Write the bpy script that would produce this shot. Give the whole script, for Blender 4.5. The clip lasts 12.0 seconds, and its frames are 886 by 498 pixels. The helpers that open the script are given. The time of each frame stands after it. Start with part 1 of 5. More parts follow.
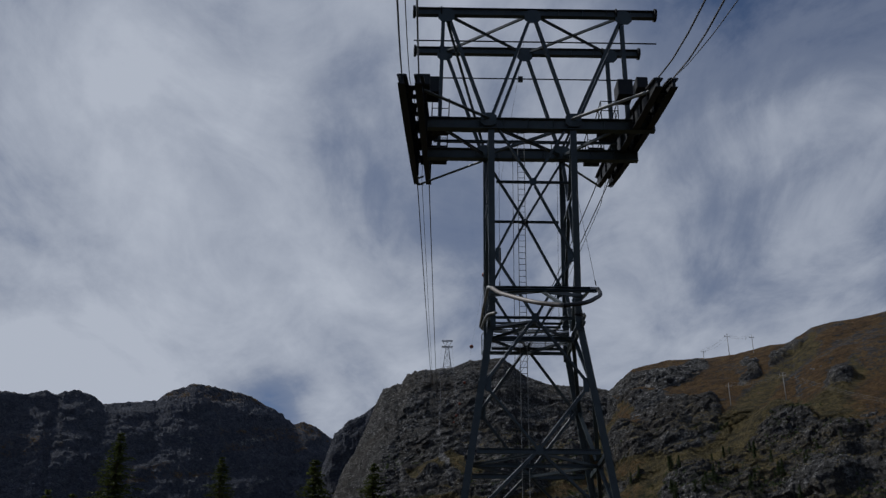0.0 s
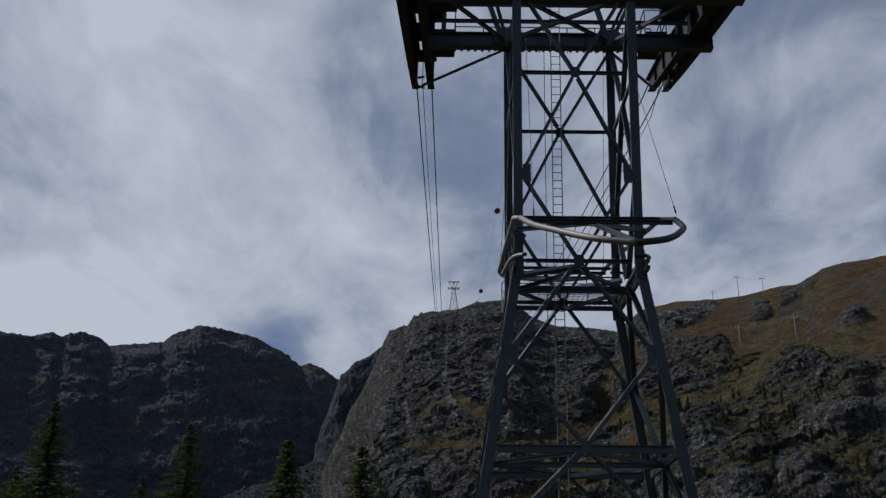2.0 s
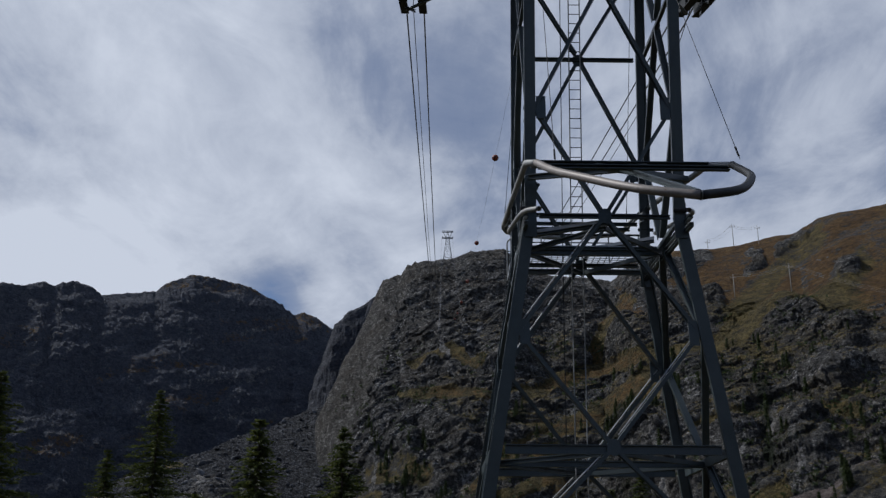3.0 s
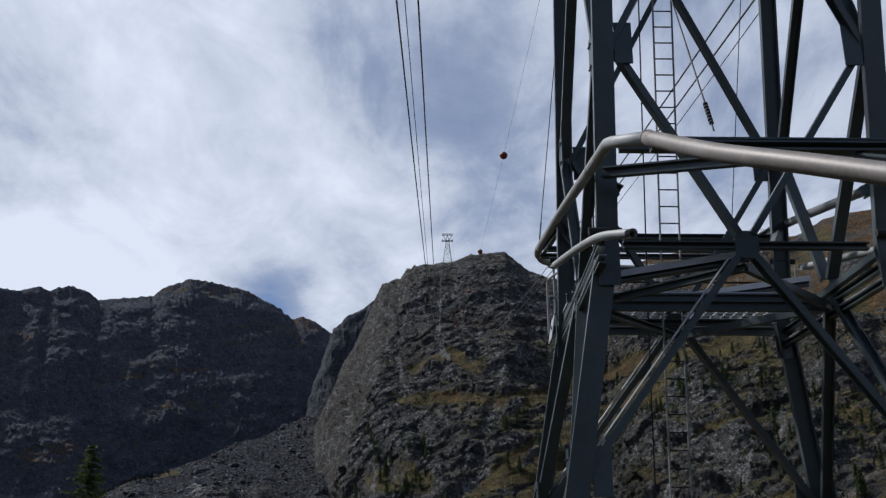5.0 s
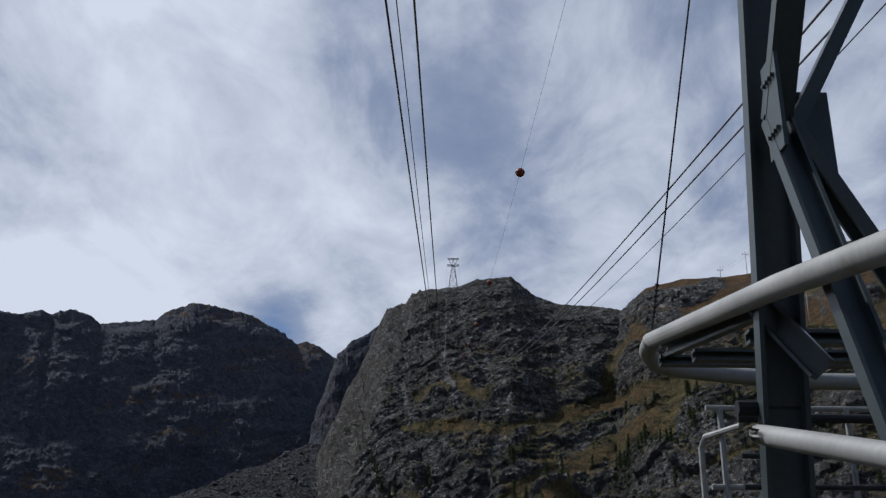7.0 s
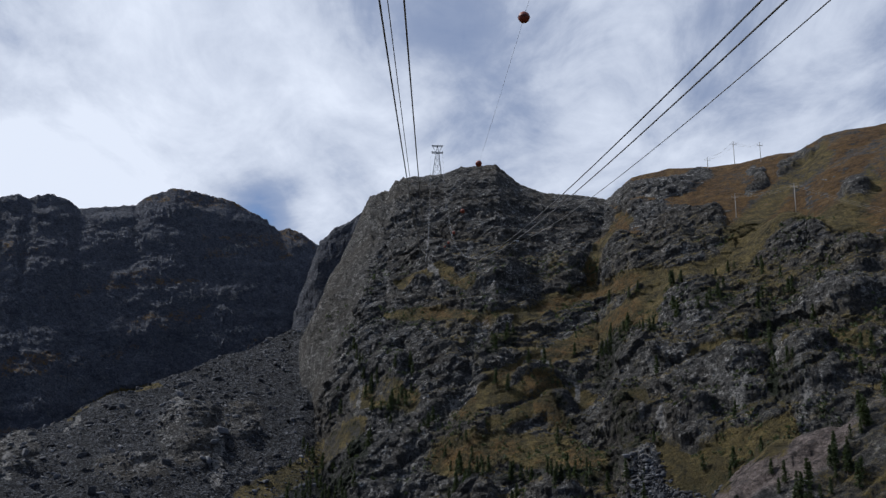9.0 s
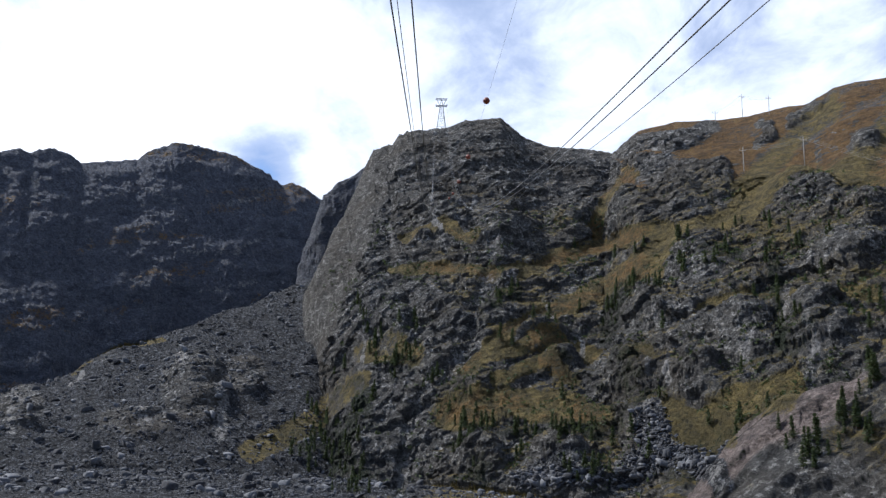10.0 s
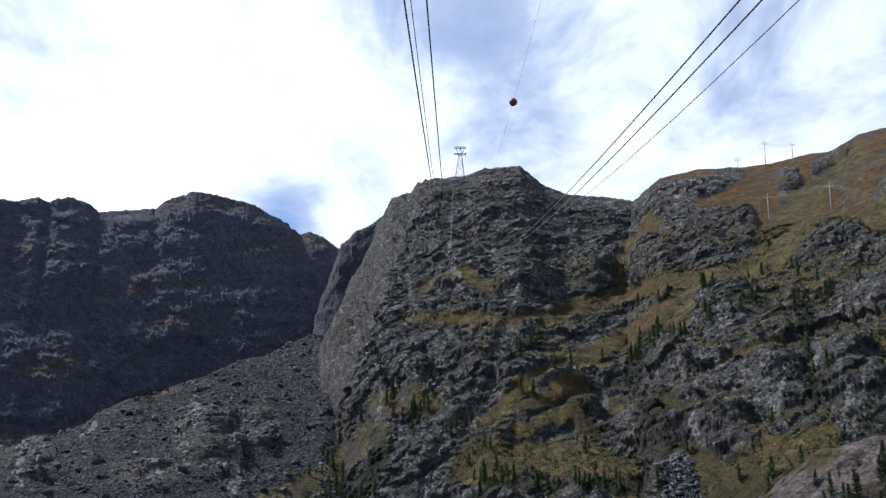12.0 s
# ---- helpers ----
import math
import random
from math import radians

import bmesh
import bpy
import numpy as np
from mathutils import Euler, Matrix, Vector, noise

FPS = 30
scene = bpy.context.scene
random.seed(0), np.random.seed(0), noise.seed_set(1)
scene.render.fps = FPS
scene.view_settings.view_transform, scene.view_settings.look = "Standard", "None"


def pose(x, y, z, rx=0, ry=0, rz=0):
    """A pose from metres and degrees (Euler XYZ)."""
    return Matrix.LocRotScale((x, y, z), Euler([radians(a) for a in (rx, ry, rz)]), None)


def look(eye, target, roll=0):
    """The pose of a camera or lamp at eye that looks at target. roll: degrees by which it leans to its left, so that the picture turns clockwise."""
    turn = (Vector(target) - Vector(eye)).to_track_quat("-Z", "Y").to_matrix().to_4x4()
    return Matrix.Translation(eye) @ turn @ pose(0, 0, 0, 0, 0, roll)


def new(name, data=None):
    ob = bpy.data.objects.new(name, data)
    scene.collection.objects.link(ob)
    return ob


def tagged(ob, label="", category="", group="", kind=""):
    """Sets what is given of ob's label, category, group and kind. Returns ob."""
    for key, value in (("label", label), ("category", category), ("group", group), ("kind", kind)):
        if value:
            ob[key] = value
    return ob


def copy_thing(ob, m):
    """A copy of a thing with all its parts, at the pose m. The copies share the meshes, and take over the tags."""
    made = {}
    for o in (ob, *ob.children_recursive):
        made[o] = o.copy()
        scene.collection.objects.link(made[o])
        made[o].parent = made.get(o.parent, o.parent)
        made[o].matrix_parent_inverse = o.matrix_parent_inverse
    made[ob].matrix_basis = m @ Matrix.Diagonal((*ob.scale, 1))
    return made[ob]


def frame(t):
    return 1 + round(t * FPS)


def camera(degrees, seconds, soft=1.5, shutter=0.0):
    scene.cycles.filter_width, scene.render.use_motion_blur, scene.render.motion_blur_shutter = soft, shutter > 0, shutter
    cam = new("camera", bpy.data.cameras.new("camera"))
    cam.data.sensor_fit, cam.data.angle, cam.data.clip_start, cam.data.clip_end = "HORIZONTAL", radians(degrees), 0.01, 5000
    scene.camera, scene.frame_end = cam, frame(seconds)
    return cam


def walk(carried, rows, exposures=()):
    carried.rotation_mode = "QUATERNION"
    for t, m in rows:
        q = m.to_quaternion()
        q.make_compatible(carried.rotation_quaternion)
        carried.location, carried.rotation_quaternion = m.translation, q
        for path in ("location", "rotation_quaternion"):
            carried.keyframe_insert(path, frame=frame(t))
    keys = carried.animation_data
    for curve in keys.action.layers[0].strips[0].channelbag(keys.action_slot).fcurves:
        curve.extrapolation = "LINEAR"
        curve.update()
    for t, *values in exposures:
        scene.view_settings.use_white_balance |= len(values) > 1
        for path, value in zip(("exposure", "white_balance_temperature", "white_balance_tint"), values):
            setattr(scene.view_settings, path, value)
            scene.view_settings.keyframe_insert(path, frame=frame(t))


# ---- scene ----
cam = camera(47.68, 12.0, soft=1.35)

# time, eye x y z, yaw, pitch, roll
PATH = [
    (0.0, 0.029, -0.039, -0.007, -0.934, 25.386, 0.301), (0.5, 0.085, 2.823, 1.124, -0.868, 24.755, 0.325),
    (1.0, 0.131, 5.703, 2.246, -0.703, 24.203, 0.386), (1.5, 0.170, 8.508, 3.379, -0.506, 23.329, 0.428),
    (2.0, 0.199, 11.262, 4.508, -0.558, 22.030, 0.354), (2.5, 0.226, 13.928, 5.637, -0.689, 20.603, 0.339),
    (3.0, 0.246, 16.608, 6.764, -0.951, 19.126, 0.257), (3.2, 0.260, 17.705, 7.241, -0.891, 18.678, 0.413),
    (5.0, 0.422, 27.304, 11.261, -0.964, 19.262, 0.011), (5.5, 0.510, 29.927, 12.363, -0.740, 19.508, 0.021),
    (6.0, 0.574, 32.554, 13.482, -0.642, 20.231, 0.305), (6.5, 0.631, 35.018, 14.544, -0.563, 20.501, 0.562),
    (6.7, 0.652, 36.022, 14.929, -0.570, 20.685, 0.322), (8.3, 0.799, 44.229, 17.672, -0.964, 17.904, 0.767),
    (8.5, 0.819, 45.304, 17.946, -0.831, 16.905, 0.713), (9.0, 0.877, 48.121, 18.403, -1.632, 14.257, 0.571),
    (9.5, 0.940, 51.031, 18.760, -1.236, 12.940, 0.726), (10.0, 1.008, 54.004, 19.053, -1.414, 11.702, 0.597),
    (10.5, 1.078, 57.012, 19.310, -1.290, 12.210, 0.713), (11.0, 1.151, 60.032, 19.557, -1.117, 13.373, 0.926),
    (11.5, 1.225, 63.044, 19.810, -0.475, 13.897, 0.982), (12.0, 1.298, 66.055, 20.066, -0.275, 14.588, 0.865)]
walk(cam, [(t, pose(x, y, z, 90 + pitch, 0, yaw) @ pose(0, 0, 0, 0, 0, roll)) for t, x, y, z, yaw, pitch, roll in PATH],
     exposures=[(0.0, -1.1, 5720, 11), (1.5, -1.0, 5720, 11), (3.0, -0.65, 5720, 11), (5.0, -0.3, 5720, 11), (6.7, -0.45, 5720, 11), (8.3, -0.55, 5760, 11), (8.7, -0.5, 5760, 11), (9.0, -0.22, 5760, 11), (9.5, 0.18, 5760, 11), (10.0, 0.6, 5720, 11), (10.5, 0.88, 5720, 11), (11.0, 0.88, 5760, 11), (12.0, 0.52, 5620, 11)])

# ---- sky and sun ----
SUN_WAY = Vector((-0.62, 0.26, 0.74)).normalized()   # towards the sun


def math_node(nt, op, a, b=None, c=None, clamp=False):
    n = nt.nodes.new("ShaderNodeMath")
    n.operation, n.use_clamp = op, clamp
    for i, v in enumerate((a, b, c)):
        if v is None:
            continue
        if isinstance(v, (int, float)):
            n.inputs[i].default_value = v
        else:
            nt.links.new(v, n.inputs[i])
    return n.outputs[0]


def noise_node(nt, vec, scale, detail=6, rough=0.55, distortion=0.0, lac=2.0):
    n = nt.nodes.new("ShaderNodeTexNoise")
    n.inputs["Scale"].default_value, n.inputs["Detail"].default_value = scale, detail
    n.inputs["Roughness"].default_value, n.inputs["Distortion"].default_value = rough, distortion
    n.inputs["Lacunarity"].default_value = lac
    if vec is not None:
        nt.links.new(vec, n.inputs["Vector"])
    return n


def ramp_node(nt, fac, stops, mode="LINEAR"):
    n = nt.nodes.new("ShaderNodeValToRGB")
    n.color_ramp.interpolation = mode
    el = n.color_ramp.elements
    while len(el) < len(stops):
        el.new(0.5)
    for e, (p, c) in zip(el, stops):
        e.position, e.color = p, (*c, 1) if len(c) == 3 else c
    nt.links.new(fac, n.inputs["Fac"])
    return n.outputs["Color"]


def mix_node(nt, fac, a, b, blend="MIX"):
    n = nt.nodes.new("ShaderNodeMix")
    n.data_type, n.blend_type = "RGBA", blend
    for key, v in ((0, fac), (6, a), (7, b)):
        if isinstance(v, (int, float)):
            n.inputs[key].default_value = v
        elif isinstance(v, tuple):
            n.inputs[key].default_value = (*v, 1)
        else:
            nt.links.new(v, n.inputs[key])
    return n.outputs[2]


def make_world():
    w = bpy.data.worlds.new("sky")
    scene.world = w
    w.use_nodes = True
    nt = w.node_tree
    nt.nodes.clear()
    out, bg = nt.nodes.new("ShaderNodeOutputWorld"), nt.nodes.new("ShaderNodeBackground")
    sky = nt.nodes.new("ShaderNodeTexSky")
    sky.sky_type, sky.sun_disc = "NISHITA", False
    sky.sun_elevation = math.asin(SUN_WAY.z)
    sky.sun_rotation = math.atan2(SUN_WAY.x, SUN_WAY.y)
    sky.altitude, sky.dust_density, sky.ozone_density = 2000, 0.6, 1.5
    tc = nt.nodes.new("ShaderNodeTexCoord")
    sep = nt.nodes.new("ShaderNodeSeparateXYZ")
    nt.links.new(tc.outputs["Generated"], sep.inputs[0])
    x, y, z = sep.outputs
    h = math_node(nt, "ADD", math_node(nt, "MAXIMUM", z, 0.0), 0.22)
    com = nt.nodes.new("ShaderNodeCombineXYZ")
    nt.links.new(math_node(nt, "DIVIDE", x, h), com.inputs[0])
    nt.links.new(math_node(nt, "DIVIDE", y, h), com.inputs[1])
    flat = com.outputs[0]
    mp = nt.nodes.new("ShaderNodeMapping")
    mp.inputs["Rotation"].default_value = (0, 0, radians(28))
    mp.inputs["Scale"].default_value = (1.0, 0.62, 1.0)
    mp.inputs["Location"].default_value = (3.1, 1.7, 0.4)
    nt.links.new(flat, mp.inputs["Vector"])
    v = mp.outputs[0]
    big = noise_node(nt, v, 1.35, 4, 0.5, 0.35).outputs["Fac"]
    fine = noise_node(nt, v, 4.2, 9, 0.6, 0.5).outputs["Fac"]
    wisp = noise_node(nt, v, 13.0, 8, 0.62, 0.6).outputs["Fac"]
    dens = math_node(nt, "ADD", math_node(nt, "MULTIPLY", big, 0.55), math_node(nt, "ADD", math_node(nt, "MULTIPLY", fine, 0.36), math_node(nt, "MULTIPLY", wisp, 0.09)))

    def spot(way, tight):
        """1 towards a place in the sky, fading round it."""
        d = Vector(way).normalized()
        n = nt.nodes.new("ShaderNodeVectorMath")
        n.operation = "DOT_PRODUCT"
        nt.links.new(tc.outputs["Generated"], n.inputs[0])
        n.inputs[1].default_value = d
        return math_node(nt, "EXPONENT", math_node(nt, "MULTIPLY", math_node(nt, "SUBTRACT", n.outputs["Value"], 1.0), tight))

    gap = math_node(nt, "ADD", math_node(nt, "MULTIPLY", spot((0.47, 1.0, 0.98), 90), 0.26),
                    math_node(nt, "MULTIPLY", spot((-0.165, 1.0, 0.285), 1500), 0.26))
    gap = math_node(nt, "ADD", gap, math_node(nt, "ADD", math_node(nt, "MULTIPLY", spot((-0.10, 1.0, 0.62), 90), 0.075), math_node(nt, "MULTIPLY", spot((0.30, 1.0, 0.55), 40), -0.05)))
    glow = math_node(nt, "MULTIPLY", spot((-0.46, 1.0, 0.60), 22), 0.05)
    clear = math_node(nt, "MULTIPLY", math_node(nt, "SUBTRACT", 0.55, y, clamp=True), 0.10)
    dens = math_node(nt, "SUBTRACT", math_node(nt, "ADD", math_node(nt, "SUBTRACT", dens, gap), glow), clear)
    cover = ramp_node(nt, dens, [(0.30, (0, 0, 0)), (0.40, (0.62, 0.62, 0.62)), (0.52, (1, 1, 1))], "EASE")
    shade = ramp_node(nt, dens, [(0.36, (3.7, 4.1, 5.2)), (0.44, (4.9, 5.25, 6.1)), (0.51, (6.9, 7.15, 7.7)), (0.60, (9.6, 9.7, 9.9))])
    col = mix_node(nt, cover, sky.outputs[0], shade)
    nt.links.new(col, bg.inputs["Color"])
    bg.inputs["Strength"].default_value = 0.1
    nt.links.new(bg.outputs[0], out.inputs[0])


make_world()
sun = new("sun", bpy.data.lights.new("sun", "SUN"))
sun.data.energy, sun.data.angle, sun.data.color = 4.3, radians(3.0), (1.0, 0.93, 0.82)
sun.matrix_world = look(SUN_WAY * 500, (0, 0, 0))


# ---- materials ----
def material(name, rough=0.6, metal=0.0):
    m = bpy.data.materials.new(name)
    m.use_nodes = True
    nt = m.node_tree
    b = nt.nodes["Principled BSDF"]
    b.inputs["Roughness"].default_value, b.inputs["Metallic"].default_value = rough, metal
    return m, nt, b


def coords(nt, kind="Object"):
    return nt.nodes.new("ShaderNodeTexCoord").outputs[kind]


def position(nt):
    return nt.nodes.new("ShaderNodeNewGeometry").outputs["Position"]


def bump(nt, b, height, strength, dist=0.02):
    n = nt.nodes.new("ShaderNodeBump")
    n.inputs["Strength"].default_value, n.inputs["Distance"].default_value = strength, dist
    nt.links.new(height, n.inputs["Height"])
    nt.links.new(n.outputs[0], b.inputs["Normal"])


def speckled(name, dark, light, rough=0.6, metal=0.0, scale=3.0, fine=40.0, bumps=0.15, spots=None):
    """Paint, metal or wood with large stains and a fine grain."""
    m, nt, b = material(name, rough, metal)
    p = position(nt)
    a = noise_node(nt, p, scale, 6, 0.6).outputs["Fac"]
    g = noise_node(nt, p, fine, 4, 0.6).outputs["Fac"]
    f = math_node(nt, "ADD", math_node(nt, "MULTIPLY", a, 0.7), math_node(nt, "MULTIPLY", g, 0.3))
    col = ramp_node(nt, f, [(0.34, dark), (0.64, light)])
    if spots:
        s = noise_node(nt, p, scale * 2.3, 8, 0.7).outputs["Fac"]
        col = mix_node(nt, ramp_node(nt, s, [(0.60, (0, 0, 0)), (0.70, (1, 1, 1))]), col, spots)
    nt.links.new(col, b.inputs["Base Color"])
    r = math_node(nt, "MULTIPLY_ADD", a, 0.25, rough - 0.12)
    nt.links.new(r, b.inputs["Roughness"])
    bump(nt, b, f, bumps, 0.01)
    return m


STEEL = speckled("green_grey_paint", (0.040, 0.053, 0.055), (0.070, 0.087, 0.089), 0.36, 0.0, 1.6, 30, 0.12, (0.080, 0.086, 0.080))
DARK = speckled("dark_steel", (0.012, 0.014, 0.016), (0.026, 0.028, 0.030), 0.6, 0.2, 2.0, 30)
ZINC = speckled("galvanised_tube", (0.25, 0.255, 0.245), (0.40, 0.40, 0.385), 0.6, 0.25, 1.4, 24, 0.10, (0.27, 0.22, 0.17))
RUSTY = speckled("weathered_tube", (0.17, 0.145, 0.125), (0.30, 0.275, 0.25), 0.55, 0.25, 1.3, 24, 0.10, (0.17, 0.105, 0.07))
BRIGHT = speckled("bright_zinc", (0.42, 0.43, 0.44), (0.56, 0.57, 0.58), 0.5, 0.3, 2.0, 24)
ROPE = speckled("greased_wire_rope", (0.09, 0.09, 0.095), (0.17, 0.17, 0.175), 0.45, 0.4, 8.0, 60, 0.3)
RED = speckled("red_orange_shell", (0.18, 0.034, 0.018), (0.27, 0.058, 0.026), 0.55, 0.0, 2.5, 20)
CONCRETE = speckled("concrete", (0.24, 0.23, 0.22), (0.38, 0.37, 0.35), 0.85, 0.0, 0.8, 14, 0.3)
POLE = speckled("grey_timber_pole", (0.24, 0.22, 0.19), (0.38, 0.36, 0.32), 0.8, 0.0, 1.5, 20)
BARK = speckled("bark", (0.045, 0.032, 0.024), (0.10, 0.075, 0.055), 0.9, 0.0, 3.0, 25, 0.6)
BOULDER = speckled("grey_boulder", (0.10, 0.10, 0.105), (0.27, 0.27, 0.27), 0.85, 0.0, 0.35, 3.0, 0.6, (0.36, 0.36, 0.35))


def needles(name, dark, light, thin):
    m, nt, b = material(name, 0.7)
    info = nt.nodes.new("ShaderNodeNewGeometry")
    a = noise_node(nt, info.outputs["Position"], 0.7, 5, 0.6).outputs["Fac"]
    f = math_node(nt, "ADD", math_node(nt, "MULTIPLY", a, 0.6), math_node(nt, "MULTIPLY", info.outputs["Random Per Island"], 0.4))
    col = ramp_node(nt, f, [(0.25, dark), (0.75, light)])
    nt.links.new(col, b.inputs["Base Color"])
    tr, mx = nt.nodes.new("ShaderNodeBsdfTranslucent"), nt.nodes.new("ShaderNodeMixShader")
    nt.links.new(col, tr.inputs["Color"])
    mx.inputs[0].default_value = thin
    nt.links.new(b.outputs[0], mx.inputs[1])
    nt.links.new(tr.outputs[0], mx.inputs[2])
    nt.links.new(mx.outputs[0], nt.nodes["Material Output"].inputs["Surface"])
    return m


LARCH = needles("larch_needles", (0.036, 0.052, 0.014), (0.105, 0.118, 0.028), 0.5)
SPRUCE = needles("spruce_needles", (0.032, 0.050, 0.018), (0.085, 0.108, 0.034), 0.35)


def ground_material():
    """Rock with strata and lichen, alpine grass, heath and scree, laid out by the masks stored on the sheet."""
    m, nt, b = material("mountain_ground", 0.92)
    b.inputs["Specular IOR Level"].default_value = 0.25
    p = position(nt)
    att = nt.nodes.new("ShaderNodeAttribute")
    att.attribute_name = "cover"
    sep = nt.nodes.new("ShaderNodeSeparateColor")
    nt.links.new(att.outputs["Color"], sep.inputs[0])
    grass_m, heath_m, scree_m = sep.outputs
    att2 = nt.nodes.new("ShaderNodeAttribute")
    att2.attribute_name = "stone"
    sep2 = nt.nodes.new("ShaderNodeSeparateColor")
    nt.links.new(att2.outputs["Color"], sep2.inputs[0])
    pink_m, slab_m, wood_crack_m = sep2.outputs
    mp = nt.nodes.new("ShaderNodeMapping")
    mp.inputs["Rotation"].default_value = (radians(14), radians(-22), 0)
    mp.inputs["Scale"].default_value = (0.35, 0.35, 1.0)
    nt.links.new(p, mp.inputs["Vector"])
    big = noise_node(nt, p, 0.022, 6, 0.6).outputs["Fac"]
    mid = noise_node(nt, p, 0.11, 8, 0.65).outputs["Fac"]
    fin = noise_node(nt, p, 0.5, 8, 0.74).outputs["Fac"]
    strat = noise_node(nt, mp.outputs[0], 0.5, 8, 0.7, 0.6).outputs["Fac"]
    grit = noise_node(nt, p, 1.5, 5, 0.8).outputs["Fac"]
    shift = nt.nodes.new("ShaderNodeVectorMath")
    shift.operation = "MULTIPLY_ADD"
    nt.links.new(noise_node(nt, p, 0.35, 4, 0.7).outputs["Color"], shift.inputs[0])
    shift.inputs[1].default_value = (3.0, 3.0, 3.0)
    nt.links.new(p, shift.inputs[2])

    def cells(scale):
        """Broken blocks: one value for each cell."""
        n = nt.nodes.new("ShaderNodeTexVoronoi")
        n.inputs["Scale"].default_value = scale
        nt.links.new(shift.outputs[0], n.inputs["Vector"])
        sp = nt.nodes.new("ShaderNodeSeparateColor")
        nt.links.new(n.outputs["Color"], sp.inputs[0])
        return sp.outputs[0]

    chips = math_node(nt, "ADD", math_node(nt, "MULTIPLY", cells(0.30), 0.45), math_node(nt, "MULTIPLY", cells(0.85), 0.55))
    chips = math_node(nt, "MULTIPLY_ADD", math_node(nt, "SUBTRACT", chips, 0.5), 0.62, 0.5)
    rockf = math_node(nt, "ADD", math_node(nt, "MULTIPLY", mid, 0.20), math_node(nt, "ADD", math_node(nt, "MULTIPLY", strat, 0.26), math_node(nt, "MULTIPLY", fin, 0.26)))
    rockf = math_node(nt, "ADD", rockf, math_node(nt, "ADD", math_node(nt, "MULTIPLY", chips, 0.16), math_node(nt, "MULTIPLY", grit, 0.12)))
    rockf = math_node(nt, "MULTIPLY_ADD", math_node(nt, "SUBTRACT", rockf, 0.5), 1.5, 0.5)
    fin = math_node(nt, "ADD", math_node(nt, "MULTIPLY", fin, 0.55), math_node(nt, "ADD", math_node(nt, "MULTIPLY", grit, 0.27), math_node(nt, "MULTIPLY", chips, 0.18)))
    fin = math_node(nt, "MULTIPLY_ADD", math_node(nt, "SUBTRACT", fin, 0.5), 1.5, 0.5)
    rock = ramp_node(nt, rockf, [(0.41, (0.046, 0.045, 0.043)), (0.487, (0.086, 0.083, 0.078)), (0.55, (0.160, 0.155, 0.144)), (0.60, (0.42, 0.412, 0.395))])
    rock = mix_node(nt, math_node(nt, "MULTIPLY", ramp_node(nt, big, [(0.45, (0, 0, 0)), (0.62, (1, 1, 1))]), 0.5), rock, (0.062, 0.048, 0.030))
    slab = ramp_node(nt, rockf, [(0.38, (0.045, 0.040, 0.032)), (0.52, (0.105, 0.094, 0.078)), (0.64, (0.17, 0.155, 0.135))])
    rock = mix_node(nt, slab_m, rock, slab)
    pink = ramp_node(nt, rockf, [(0.38, (0.07, 0.06, 0.055)), (0.5, (0.19, 0.150, 0.132)), (0.62, (0.34, 0.28, 0.25))])
    rock = mix_node(nt, pink_m, rock, pink)
    att3 = nt.nodes.new("ShaderNodeAttribute")
    att3.attribute_name = "bare"
    sep3 = nt.nodes.new("ShaderNodeSeparateColor")
    nt.links.new(att3.outputs["Color"], sep3.inputs[0])
    # bluer rock tone: aerial haze of the far left mountain, put into its colour
    haze_rock = ramp_node(nt, rockf, [(0.36, (0.054, 0.060, 0.077)), (0.48, (0.090, 0.098, 0.123)), (0.58, (0.132, 0.139, 0.163)), (0.66, (0.23, 0.232, 0.24))])
    rock = mix_node(nt, sep3.outputs[1], rock, haze_rock)
    pale = ramp_node(nt, rockf, [(0.38, (0.12, 0.115, 0.11)), (0.5, (0.26, 0.25, 0.235)), (0.62, (0.40, 0.385, 0.36))])
    scree = ramp_node(nt, fin, [(0.40, (0.013, 0.014, 0.016)), (0.52, (0.029, 0.031, 0.036)), (0.605, (0.150, 0.156, 0.170))])
    grass = ramp_node(nt, math_node(nt, "ADD", math_node(nt, "MULTIPLY", mid, 0.6), math_node(nt, "MULTIPLY", fin, 0.4)),
                      [(0.38, (0.032, 0.028, 0.011)), (0.5, (0.110, 0.086, 0.030)), (0.61, (0.205, 0.154, 0.052))])
    heath = ramp_node(nt, math_node(nt, "ADD", math_node(nt, "MULTIPLY", mid, 0.6), math_node(nt, "MULTIPLY", fin, 0.4)),
                      [(0.38, (0.040, 0.025, 0.010)), (0.5, (0.125, 0.070, 0.022)), (0.62, (0.19, 0.115, 0.036))])
    edge = math_node(nt, "MULTIPLY_ADD", math_node(nt, "SUBTRACT", mid, 0.5), 1.6, math_node(nt, "MULTIPLY", math_node(nt, "SUBTRACT", fin, 0.5), 1.5))

    def ragged(mask):
        return math_node(nt, "MULTIPLY_ADD", math_node(nt, "SUBTRACT", math_node(nt, "ADD", mask, edge), 0.5), 3.0, 0.5, clamp=True)

    col = mix_node(nt, ragged(scree_m), rock, scree)
    col = mix_node(nt, ragged(grass_m), col, grass)
    col = mix_node(nt, ragged(heath_m), col, heath)
    col = mix_node(nt, ragged(sep3.outputs[0]), col, pale)
    col = mix_node(nt, ragged(wood_crack_m), col, (0.014, 0.020, 0.008))
